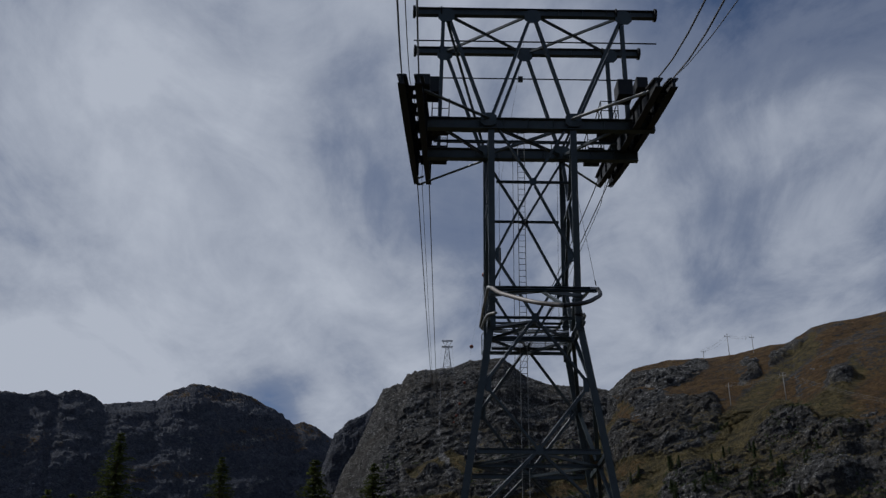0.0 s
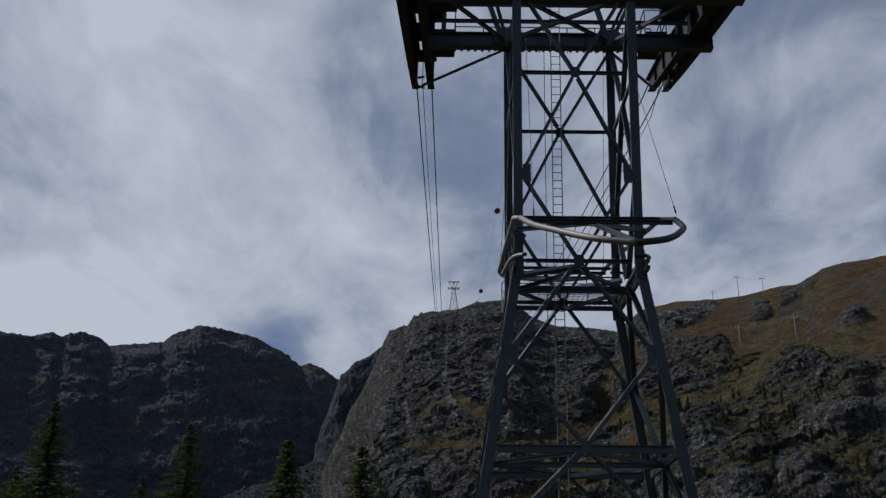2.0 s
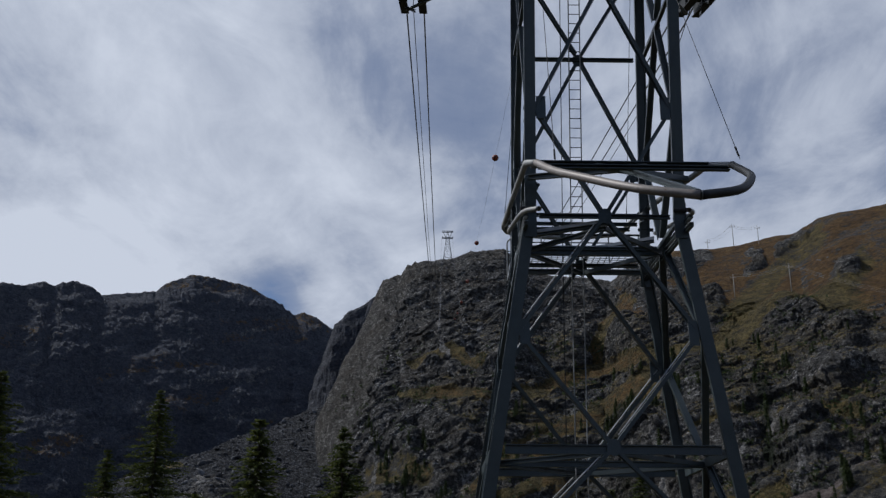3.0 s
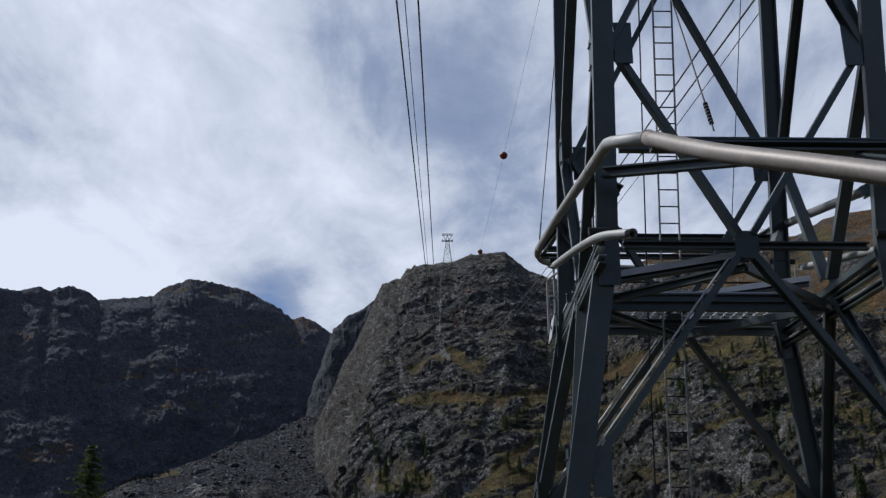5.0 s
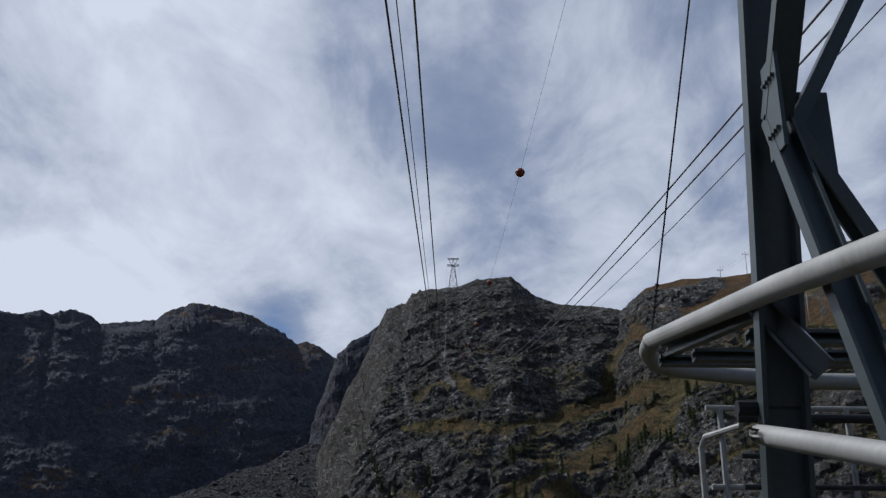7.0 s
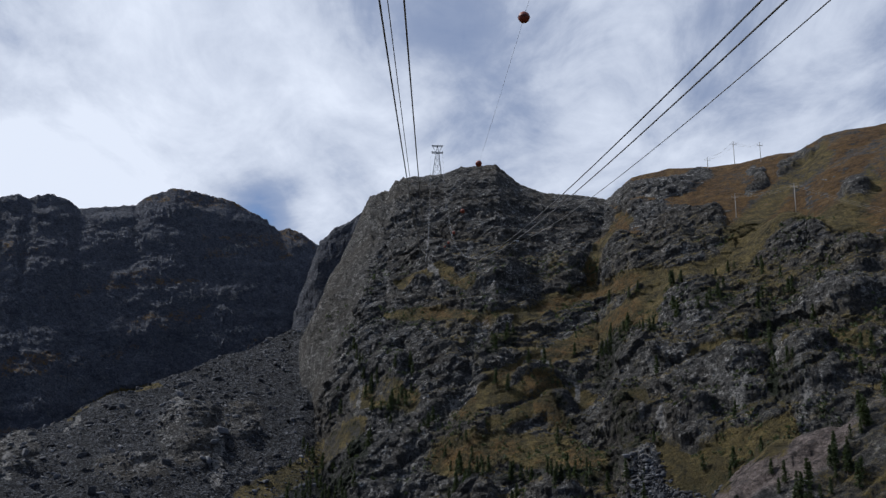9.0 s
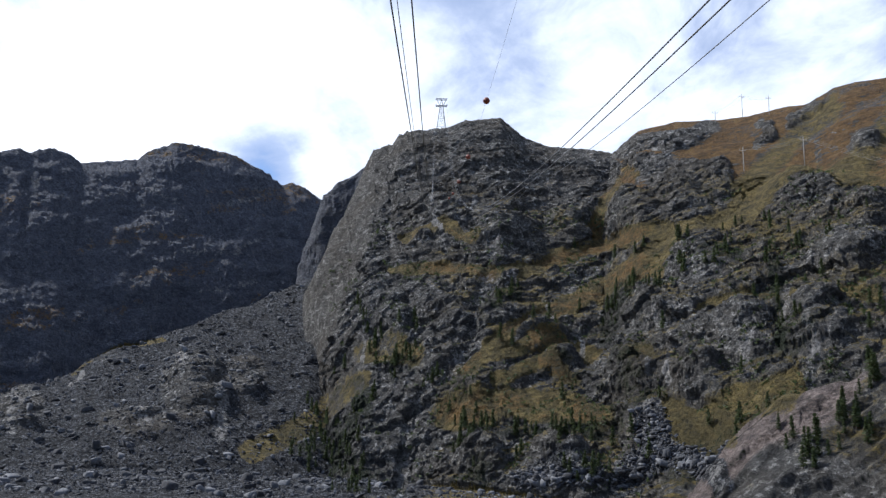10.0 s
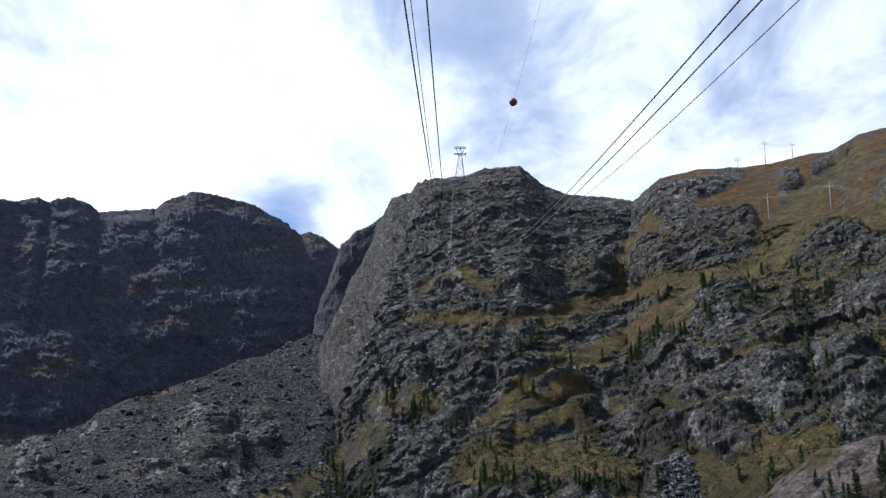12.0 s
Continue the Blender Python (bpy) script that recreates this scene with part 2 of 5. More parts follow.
    grain = math_node(nt, "ADD", math_node(nt, "MULTIPLY", math_node(nt, "MULTIPLY_ADD", math_node(nt, "SUBTRACT", grit, 0.5), 2.6, 0.5), 0.55), math_node(nt, "MULTIPLY", cells(0.62), 0.45))
    grain = math_node(nt, "MULTIPLY_ADD", grain, 0.95, 0.55, clamp=False)
    tone = nt.nodes.new("ShaderNodeCombineColor")
    for k in range(3):
        nt.links.new(math_node(nt, "MAXIMUM", grain, 0.2), tone.inputs[k])
    col = mix_node(nt, 1.0, col, tone.outputs[0], "MULTIPLY")
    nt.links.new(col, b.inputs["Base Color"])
    hgt = math_node(nt, "ADD", math_node(nt, "MULTIPLY", rockf, 1.0), math_node(nt, "ADD", math_node(nt, "MULTIPLY", fin, 0.8), math_node(nt, "MULTIPLY", chips, 0.35)))
    bump(nt, b, hgt, 1.0, 5.0)
    return m


GROUND = ground_material()

# ---- the mountain sheet ----
CX, CY, CZ = 1.10, 53.94, 20.32          # the point the bearings below are taken from
_perm = np.random.RandomState(7).permutation(4096)
_grad = np.random.RandomState(8).normal(size=(4096, 3))
_grad /= np.linalg.norm(_grad, axis=1)[:, None]


def gnoise(p):
    """Gradient noise at rows of places, about -0.7 to 0.7."""
    i = np.floor(p).astype(np.int64)
    f = p - i
    w = f * f * f * (f * (f * 6 - 15) + 10)
    out = np.zeros(len(p))
    for dx in (0, 1):
        for dy in (0, 1):
            for dz in (0, 1):
                k = _perm[(_perm[(_perm[(i[:, 0] + dx) & 4095] + i[:, 1] + dy) & 4095] + i[:, 2] + dz) & 4095]
                g = _grad[k]
                d = g[:, 0] * (f[:, 0] - dx) + g[:, 1] * (f[:, 1] - dy) + g[:, 2] * (f[:, 2] - dz)
                out += d * (w[:, 0] if dx else 1 - w[:, 0]) * (w[:, 1] if dy else 1 - w[:, 1]) * (w[:, 2] if dz else 1 - w[:, 2])
    return out


def fbm(p, octaves, gain=0.5, ridged=False):
    total, amp = np.zeros(len(p)), 1.0
    for o in range(octaves):
        n = gnoise(p * 2.03 ** o + 17.3 * o)
        total += amp * ((0.5 - 2 * np.abs(n)) if ridged else n)
        amp *= gain
    return total


def blocks(p):
    """Broken rock: cells with sharp borders, each a plane of its own height and tilt, about -1 to 1."""
    i = np.floor(p).astype(np.int64)
    near, out = np.full(len(p), 1e9), np.zeros(len(p))
    for dx in (-1, 0, 1):
        for dy in (-1, 0, 1):
            for dz in (-1, 0, 1):
                c = i + (dx, dy, dz)
                k = _perm[(_perm[(_perm[c[:, 0] & 4095] + c[:, 1]) & 4095] + c[:, 2]) & 4095]
                off = p - (c + 0.5 + 0.42 * _grad[k])
                d = (off * off).sum(1)
                hit = d < near
                near[hit] = d[hit]
                kk = _perm[k[hit]]
                out[hit] = _grad[kk, 0] * 0.75 + 0.9 * (_grad[kk] * off[hit]).sum(1)
    return out


def smooth(a, lo, hi):
    s = np.clip((a - lo) / (hi - lo), 0, 1)
    return s * s * (3 - 2 * s)


# bearing in degrees from +y (clockwise), rise over distance of each crest
LEFT = [(-180, 0.05), (-100, 0.16), (-60, 0.22), (-32, 0.285), (-23.53, 0.274), (-22.43, 0.281), (-21.78, 0.277), (-21.4, 0.282), (-20.7, 0.285),
        (-19.8, 0.281), (-19.2, 0.274), (-16.2, 0.2825), (-15.6, 0.292), (-14.1, 0.3045), (-11.2, 0.297), (-10.2, 0.290), (-8.9, 0.278),
        (-8.05, 0.267), (-7.47, 0.270), (-6.74, 0.265), (-5.64, 0.252), (-3, 0.22), (3, 0.12), (60, -0.2), (140, 0.0), (180, 0.05)]
SHOULDER = [(-180, -0.4), (-9, -0.3), (-7.6, 0.1), (-6.73, 0.1886), (-5.64, 0.2563), (-4.94, 0.2694), (-3.14, 0.290), (-2.0, 0.296), (3, 0.2), (9, -0.3), (180, -0.4)]
CENTRE = [(-180, -0.4), (-10, -0.3), (-7.5, -0.05), (-6.95, 0.08), (-6.63, 0.143), (-6.04, 0.166), (-4.84, 0.219), (-3.61, 0.267), (-2.73, 0.3045), (-1.66, 0.3105), (-1.17, 0.322),
          (-0.33, 0.3284), (1.7, 0.333), (2.71, 0.341), (4.74, 0.343), (5.24, 0.336), (6.08, 0.322), (7.58, 0.311), (10.06, 0.307),
          (12.0, 0.301), (15, 0.27), (22, 0.10), (40, -0.3), (180, -0.4)]
RIGHT = [(-180, -0.4), (-6, -0.3), (3, 0.10), (6, 0.20), (8, 0.25), (9.69, 0.2796), (11.53, 0.3054), (12.87, 0.3266), (14.98, 0.334), (16.89, 0.3326), (19.08, 0.334), (21.24, 0.340),
         (22.45, 0.3405), (22.8, 0.3456), (23.7, 0.354), (24.9, 0.358), (26.3, 0.3575), (35, 0.37), (60, 0.30), (110, 0.18), (180, 0.05)]
SCREE = [(-180, -0.4), (-70, -0.2), (-40, 0.0), (-30, 0.01), (-22.3, 0.0445), (-19.6, 0.064), (-15.5, 0.0985), (-11.6, 0.1286), (-8.56, 0.1502), (-6.06, 0.173), (-4, 0.16), (0, 0.0), (10, -0.3), (180, -0.4)]
PINK = [(-180, -0.2), (10, -0.12), (14.5, -0.05), (15.7, -0.0225), (16.9, 0.0037), (18.45, 0.0272), (20.24, 0.048), (23.1, 0.0656), (25.1, 0.088), (32, 0.12), (50, 0.08), (90, -0.1), (180, -0.2)]


def along(rows, a):
    return np.interp(a, [r[0] for r in rows], [r[1] for r in rows])


def crest(a, r, rows, rc, rf, zf, bend, back, plateau=0.0, k=5.0):
    """Height of one mountain: from its foot (rf, zf) up to its crest at rc, and down behind it."""
    zc = CZ + along(rows, a) * rc + k * math.log(2)
    s = np.clip((r - rf) / (rc - rf), 0, 1.3)
    front = zf + (zc - zf) * (s ** bend)
    front = np.where(r < rf, zf - (rf - r) * 0.9, front)
    over = r - rc
    behind = np.where(over > 90, zc + plateau * 90 - back * (over - 90), zc + plateau * over) if plateau else zc - back * over
    return -k * np.logaddexp(-front / k, -behind / k)


def floor_height(x, y):
    """The valley floor under the ropeway."""
    r = np.hypot(x - CX, y - CY)
    z = np.interp(y, [-3000, -600, -100, 0, 80, 300, 450, 600, 5000], [-260, -130, -32, -13, -9, -12, -6, 6, 6])
    return z + 0.04 * np.maximum(np.abs(x) - 60, 0) * (r < 2500)


def raw_ground(a, r):
    """Height before the rock relief, and which mountain it belongs to."""
    th = np.radians(a)
    x, y = CX + r * np.sin(th), CY + r * np.cos(th)
    p = np.stack([x / 140, y / 140, np.zeros_like(x)], 1)
    wob = fbm(p, 4)
    hs = [floor_height(x, y),
          crest(a, r, LEFT, np.interp(a, [-60, -25, -17, -10, -6, 0], [1040, 1080, 1125, 1160, 1180, 1190]), np.interp(a, [-60, -25, -14, -6], [800, 840, 890, 905]) + 40 * wob, 20 + 0 * r, 1.08, 0.9, 0.0, 1.5),
          crest(a, r, SHOULDER, 1000 + 0 * r, 938 + 0 * r, 60 + 0 * r, 0.8, 0.7),
          crest(a, r, CENTRE, np.interp(a, [-6.6, -2.7, 2, 12, 30], [740, 862, 862, 880, 800]), np.interp(a, [-8, -6, -4.5, -3, 3, 9, 20], [700, 660, 600, 560, 505, 480, 470]) + 30 * wob, np.interp(a, [-8, 0, 9], [40, 8, 8]), 1.0, 0.6, 0.18) - 45 * np.maximum(np.interp(r, [560, 640, 720, 780, 850], [-4.3, -5.1, -5.8, -6.4, -7.6]) + 0.5 * wob - a, 0),
          crest(a, r, RIGHT, np.interp(a, [6, 12, 22, 40], [890, 880, 862, 800]), np.interp(a, [8, 12, 20, 40], [560, 480, 445, 420]) + 25 * wob, 10 + 0 * r, 0.86, 0.25),
          crest(a, r, SCREE, np.interp(a, [-30, -22, -12, -6], [700, 725, 790, 880]), np.interp(a, [-40, -22, -13, -6, 0], [500, 520, 540, 560, 590]), -12 + 0 * r, np.interp(a, [-20, -8], [1.0, 0.9]), 0.45),
          crest(a, r, PINK, 395 + 0 * r, 325 + 15 * wob, -14 + 0 * r, 0.7, 0.35)]
    h = np.stack(hs)
    return x, y, h.max(0), h.argmax(0), wob


# where things lie on the slopes, as bearing and elevation in degrees seen from the point above, with half a width
GRASS = [([(1.8, 2.3), (5.0, 3.1), (7.9, 2.4), (10.0, 2.0)], 0.75),
         ([(2.8, 4.9), (5.0, 6.7), (8.6, 8.4), (11.5, 9.9), (13.7, 10.5)], 0.42),
         ([(11.2, 9.7), (14.7, 11.8), (17.9, 13.1), (20.4, 14.6), (23.4, 15.2), (25.6, 14.6)], 0.5),
         ([(2.4, 5.3), (5.0, 5.7), (8.2, 6.1), (10.1, 5.7), (12.9, 5.5)], 0.3),
         ([(15.3, 0.8), (17.6, 2.5), (20.3, 3.4)], 0.8),
         ([(14.3, 2.6), (17.0, 0.8)], 0.5),
         ([(-3.3, 4.1), (-5.5, 2.0), (-9.1, 0.1)], 0.55),
         ([(-1.5, 10.2), (1.8, 10.5), (6.0, 10.6)], 0.22),
         ([(-0.9, 12.1), (1.7, 12.5), (3.4, 12.2)], 0.2),
         ([(6.0, 10.2), (8.3, 11.2), (11.2, 11.8), (14.4, 12.6)], 0.3),
         ([(12.3, 15.5), (11.3, 14.0), (10.3, 12.7)], 0.4),
         ([(-3.0, 5.7), (-0.1, 5.4)], 0.5),
         ([(16.1, 8.2), (18.8, 8.7), (22.9, 8.4), (25.1, 8.4)], 0.22),
         ([(-14.0, 6.1), (-16.9, 5.3), (-18.8, 4.0)], 0.10),
         ([(4.4, 4.2), (6.9, 5.1), (8.8, 4.2)], 0.3)]
WOODS = [([(3.4, 1.3), (6.9, 1.2), (10.0, 1.1)], 0.4),
         ([(10.9, 6.7), (11.8, 9.2), (13.5, 9.5)], 0.6),
         ([(-6.2, 0.9), (-4.5, 0.6), (-3.8, -1.5)], 1.0),
         ([(4.4, 8.3), (5.7, 9.3)], 0.4),
         ([(16.5, 10.6), (18.1, 10.9)], 0.4),
         ([(20.1, 10.5), (20.2, 6.2)], 0.35),
         ([(-3.3, 3.8), (-2.6, 1.9)], 0.5)]
HOLLOW = [([(18.6, 14.7), (21.1, 16.7), (23.5, 18.5)], 0.55), ([(23.9, 14.8), (26.0, 16.9)], 0.5)]
STREAM = [([(4.2, 10.2), (3.4, 8.3), (3.2, 6.6), (2.0, 5.1), (0.7, 4.1), (-0.1, 2.2), (-0.6, -0.6), (-0.9, -1.8)], 0.4)]
GULLIES = [([(18.4, 14.1), (16.6, 11.9), (14.0, 10.4), (11.1, 8.9)], 0.7), ([(11.6, 16.6), (10.6, 13.5), (8.5, 10.5)], 0.5), ([(-5.6, 14.0), (-6.2, 9.6)], 0.6)]
CRAGS = [([(11.3, 17.1), (13.1, 17.4), (14.7, 17.3), (16.2, 17.7), (17.0, 18.1)], 0.42),
         ([(19.8, 18.0), (20.3, 17.4), (19.6, 16.9)], 0.22),
         ([(21.4, 18.0), (22.7, 18.7)], 0.25),
         ([(11.2, 16.4), (11.5, 15.0)], 0.45),
         ([(12.4, 15.9), (14.1, 15.9), (16.0, 15.5), (17.4, 15.5)], 0.55)]
STONES = [([(13.1, 2.1), (13.5, 0.3), (11.5, -1.4)], 0.7),
         ([(13.5, 0.3), (15.7, -0.4), (16.6, -1.3)], 0.6),
         ([(5.9, -1.4), (10.0, -1.1)], 0.5),
         ([(-22.0, -1.0), (-13.5, -1.3), (-8.1, -0.9)], 0.9)]
PALE = [([(20.5, 9.1), (20.5, 7.1)], 0.28),
         ([(21.7, 6.4), (21.8, 5.0)], 0.2),
         ([(18.8, 6.2), (18.4, 5.2)], 0.16),
         ([(0.7, 14.2), (0.9, 13.4)], 0.14),
         ([(3.2, 14.6), (3.2, 13.7)], 0.12),
         ([(24.5, 11.0), (24.9, 11.4)], 0.2),
         ([(-10.9, 3.1), (-10.7, 0.9)], 0.3),
         ([(-13.2, 5.1), (-12.8, 3.9)], 0.3),
         ([(-15.1, 2.0), (-15.0, 1.4)], 0.25),
         ([(14.3, 5.2), (14.4, 3.8)], 0.12),
         ([(9.2, 7.0), (9.5, 5.7)], 0.12),
         ([(13.3, 7.3), (14.5, 6.9)], 0.15),
         ([(12.9, 5.2), (13.0, 4.2)], 0.12),
         ([(-1.6, 12.8), (-1.4, 11.8)], 0.2),
         ([(7.5, 8.3), (7.8, 7.0)], 0.12),
         ([(-3.1, 6.9), (-2.9, 5.3)], 0.12),
         ([(-21.5, 2.7), (-21.4, 0.7)], 0.22),
         ([(-18.3, 4.0), (-18.8, 3.4)], 0.12), ([(0.95, 12.8), (1.65, 11.4)], 0.12), ([(-11.2, 13.6), (-9.3, 14.2)], 0.14), ([(-13.4, 10.7), (-10.6, 10.9), (-9.0, 11.9)], 0.13), ([(-15.8, 13.9), (-13.2, 13.4)], 0.12), ([(-12.5, 8.6), (-9.4, 9.3)], 0.12)]
# rounded knolls and blocks: bearing, elevation, half sizes in degrees, height in metres
KNOLLS = [(3.7, -0.4, 1.6, 1.5, 14),
          (8.1, -0.3, 2.3, 1.3, 13),
          (-12.3, 3.3, 2.4, 2.4, 13),
          (-9.6, 4.0, 1.9, 1.6, 6),
          (-21.2, 2.0, 1.9, 1.8, 7),
          (-17.5, 4.9, 2.6, 1.0, 3),
          (-15.2, 1.4, 3.6, 1.5, 5),
          (11.9, 13.6, 2.9, 1.5, 14),
          (15.9, 11.3, 2.3, 1.9, 13),
          (21.5, 14.4, 2.4, 1.1, 13),
          (11.3, 4.5, 2.3, 1.5, 12),
          (15.6, 4.1, 1.9, 1.6, 14),
          (7.0, 6.4, 1.9, 1.1, 10),
          (18.4, 6.9, 1.9, 1.9, 14),
          (21.9, 6.8, 1.9, 2.3, 15),
          (23.6, 10.6, 2.3, 1.6, 14),
          (5.0, 12.5, 2.3, 1.3, 13),
          (1.1, 13.4, 1.9, 1.6, 13),
          (13.3, 8.2, 1.9, 1.6, 11),
          (8.2, 5.1, 1.6, 1.1, 10),
          (9.0, 13.1, 1.9, 1.3, 12),
          (-1.4, 7.0, 1.3, 2.3, 12),
          (14.8, 14.2, 1.9, 1.0, 9),
          (1.1, 8.3, 1.9, 1.3, 11),
          (24.9, 12.9, 1.3, 1.0, 8), (0.2, 12.1, 0.9, 0.6, 8), (15.4, 17.5, 2.6, 0.5, 3), (25.2, 16.4, 1.2, 1.0, 5), (17.4, 16.0, 2.3, 0.3, 2.5)]


def strips(groups, a, e):
    """1 on the strips, fading to 0 at twice their half width."""
    best = np.zeros_like(a)
    for pts, w in groups:
        d = np.full_like(a, 1e9)
        for (a0, e0), (a1, e1) in zip(pts, pts[1:]):
            ln = (a1 - a0) ** 2 + (e1 - e0) ** 2
            u = np.clip(((a - a0) * (a1 - a0) + (e - e0) * (e1 - e0)) / ln, 0, 1)
            d = np.minimum(d, np.hypot(a - a0 - u * (a1 - a0), e - e0 - u * (e1 - e0)))
        best = np.maximum(best, 1 - smooth(d / w, 0.6, 1.7))
    return best


def ground_sheet():
    a = np.concatenate([np.arange(-180, -36, 4.0), np.linspace(-36, -27, 40), np.linspace(-26.9, 30, 1060), np.linspace(30.2, 40, 40), np.arange(44, 180.1, 4.0)])
    r = np.concatenate([[0.5, 6, 14, 24], np.geomspace(36, 310, 46), np.linspace(313, 430, 150), np.linspace(430.8, 900, 587), np.linspace(902, 1010, 54), np.linspace(1012.5, 1260, 100), np.geomspace(1290, 4700, 16)])
    na, nr = len(a), len(r)
    A, R = [g.ravel() for g in np.meshgrid(a, r, indexing="ij")]
    x, y, z, kind, wob = raw_ground(A, R)
    base = np.stack([x, y, z], 1)
    E = np.degrees(np.arctan2(z - CZ, R))
    dzr = np.gradient(z.reshape(na, nr), r, axis=1).ravel()
    steep = smooth(dzr, 0.15, 0.5)
    hill = np.isin(kind, (1, 2, 3, 4))
    # how close to the crest line, where the outline has to stay
    top = np.ones_like(z)
    for k, rr, a0, a1 in ((1, LEFT, -90, -5.2), (2, SHOULDER, -6.2, -2.4), (3, CENTRE, -3.2, 11.6), (4, RIGHT, 11.0, 60)):
        top -= (kind == k) * smooth(A, a0 - 0.4, a0) * smooth(-A, -a1 - 0.4, -a1) * 0.82 * smooth((z - CZ) / np.maximum(R, 1) / np.maximum(along(rr, A), 0.02), 0.93, 1.0)
    face = np.isin(kind, (0, 3, 4, 5, 6)) * (R > 300)
    wig = fbm(base / 25.0, 3) * 0.8
    m_hollow, m_grass, m_wood, m_stream, m_gully, m_stone, m_pale, m_crag = [strips(g, A + wig * 0.5, E + wig * 0.35) * np.maximum(face, kind == 1) for g in (HOLLOW, GRASS, WOODS, STREAM, GULLIES, STONES, PALE, CRAGS)]
    bump_up = np.zeros_like(z)
    for ka, ke, wa, we, h in KNOLLS:
        q = ((A - ka) / wa) ** 2 + ((E - ke) / we) ** 2
        bump_up = np.maximum(bump_up, h * np.clip(1 - q, 0, 1) ** 1.8 * 1.35 * face)
    knoll = smooth(bump_up, 1, 6)
    z = z + bump_up * 0.75 + m_crag * 2.5 * top * (kind == 4) - (m_gully * 3 + m_stream * 7) * top
    # ledges that climb to the right, with small cliffs between them
    warp = fbm(base / 120.0, 4) * 18 + fbm(base / 30.0, 3) * 5
    step = np.where(kind == 1, 36.0, 19.0)
    ph = (z + warp - 0.24 * x) / step
    fr = ph - np.floor(ph)
    ledge = (smooth(fr, 0.30, 0.78) - fr) * step * np.where(kind == 1, 0.14, 0.34)
    ph2 = (z + warp * 0.6 - 0.30 * x + 40 * wob) / 6.5
    fr2 = ph2 - np.floor(ph2)
    ledge += (smooth(fr2, 0.3, 0.8) - fr2) * 6.5 * 0.24
    rocky = np.clip(steep * hill + 0.55 * (kind == 6) + knoll * 0.9 + m_crag * (kind == 4), 0, 1)
    v = (z - CZ) / np.maximum(R, 1)
    on_slab = (kind == 3) * smooth(-0.3 - (0.335 - v) * 20 - A + wig * 0.6, -0.25, 0.45) * smooth(z, 40, 80)
    on_heath = (kind == 4) * smooth(z + 70 * wob + 26 * fbm(base / 55.0, 3) + 1.8 * (A - 17), 172, 218) * smooth(A + 2 * wob, 8.6, 10.2) * (1 - 0.8 * knoll) * (1 - 0.95 * m_crag)
    rocky = rocky * (1 - 0.86 * on_slab) * (1 - 0.84 * on_heath) * (1 - 0.8 * m_grass)
    pk = (along(PINK, A) * 395 - (z - CZ) + warp * 0.4 + wig * 1.5) / 6.0
    pf = pk - np.floor(pk)
    pg = (z * 0.8 - 0.9 * x + 0.5 * y + warp * 0.5) / 13.0
    pg = pg - np.floor(pg)
    z = z + ledge * rocky * top * np.where(kind == 2, 0.7, 1.0) * (kind != 6) + ((pf - smooth(pf, 0.0, 0.25)) * 3.6 * smooth(fbm(base / 18.0, 2), -0.2, 0.2) + (smooth(pg, 0.0, 0.25) - pg) * 2.2) * (kind == 6)
    base[:, 2] = z
    # crags, pushed out along the slope
    bed = z - 0.24 * x
    sq = np.stack([x, y, z * 0.7], 1)
    lay = np.stack([x * 0.62, y * 0.8, bed * 1.25], 1)
    rid = fbm(sq / 80.0, 3, 0.5, True) * 4.2 + fbm(lay / 24.0, 3, 0.55, True) * 1.0 + fbm(sq / 3.6, 2, 0.6, True) * 0.6
    todo = (rocky > 0.04) & (R > 300) & (np.abs(A) < 36)
    for size, amp in ((26.0, 1.7), (9.5, 1.25), (3.6, 0.9)):
        rid[todo] += amp * np.where((kind[todo] <= 2) & (size > 20), 0.5, 1.0) * blocks(lay[todo] / size + wig[todo][:, None] * 0.5)
    spur = fbm(np.stack([(x - 0.55 * z) * 1.1, y * 0.4, z * 0.3], 1) / 150.0, 4, 0.55, True)
    rid = np.where(kind <= 2, rid * 0.75 + spur * 5, rid)
    soft = fbm(base / 60.0, 5) * 6.0
    fade = np.where(kind == 6, 1.0, np.clip(smooth(R, 380, 520), 0.12, 1))
    rel = (rid * rocky * np.where(kind == 6, 0.42, 1.0) * np.where(kind == 5, 0.5, 1.0) * np.where(kind == 2, 0.8, 1.0) + soft * (1 - rocky) * np.where(kind == 0, 0.5, 1.0)) * fade * top + hill * (1 - top) * (1 - 0.7 * on_heath) * (fbm(base / 14.0, 3, 0.6, True) * 2.0 + fbm(base / 4.0, 2, 0.6) * 1.2)
    # each point moves along its own normal, so that cliffs break up sideways and ledges upwards
    G = np.stack([x, y, z], 1).reshape(na, nr, 3)
    nrm = np.cross(np.gradient(G, axis=1), np.gradient(G, axis=0))
    nrm /= np.maximum(np.linalg.norm(nrm, axis=2, keepdims=True), 1e-9)
    for ax in (0, 1):
        nrm = sum(np.roll(nrm, sh, axis=ax) for sh in (-3, -2, -1, 0, 1, 2, 3))
    nrm /= np.maximum(np.linalg.norm(nrm, axis=2, keepdims=True), 1e-9)
    nrm = nrm.reshape(-1, 3)
    nrm[nrm[:, 2] < 0] *= -1
    nrm[(R < 60) | (R > 1300)] = (0, 0, 1)
    x, y, z = x + nrm[:, 0] * rel, y + nrm[:, 1] * rel, z + nrm[:, 2] * rel
    # long streaks down the smooth slab
    lean = np.stack([(x + 0.45 * z) / 7.0, y / 40.0, z / 40.0], 1)
    z = z + on_slab * fbm(lean, 4, 0.7, True) * 3.4
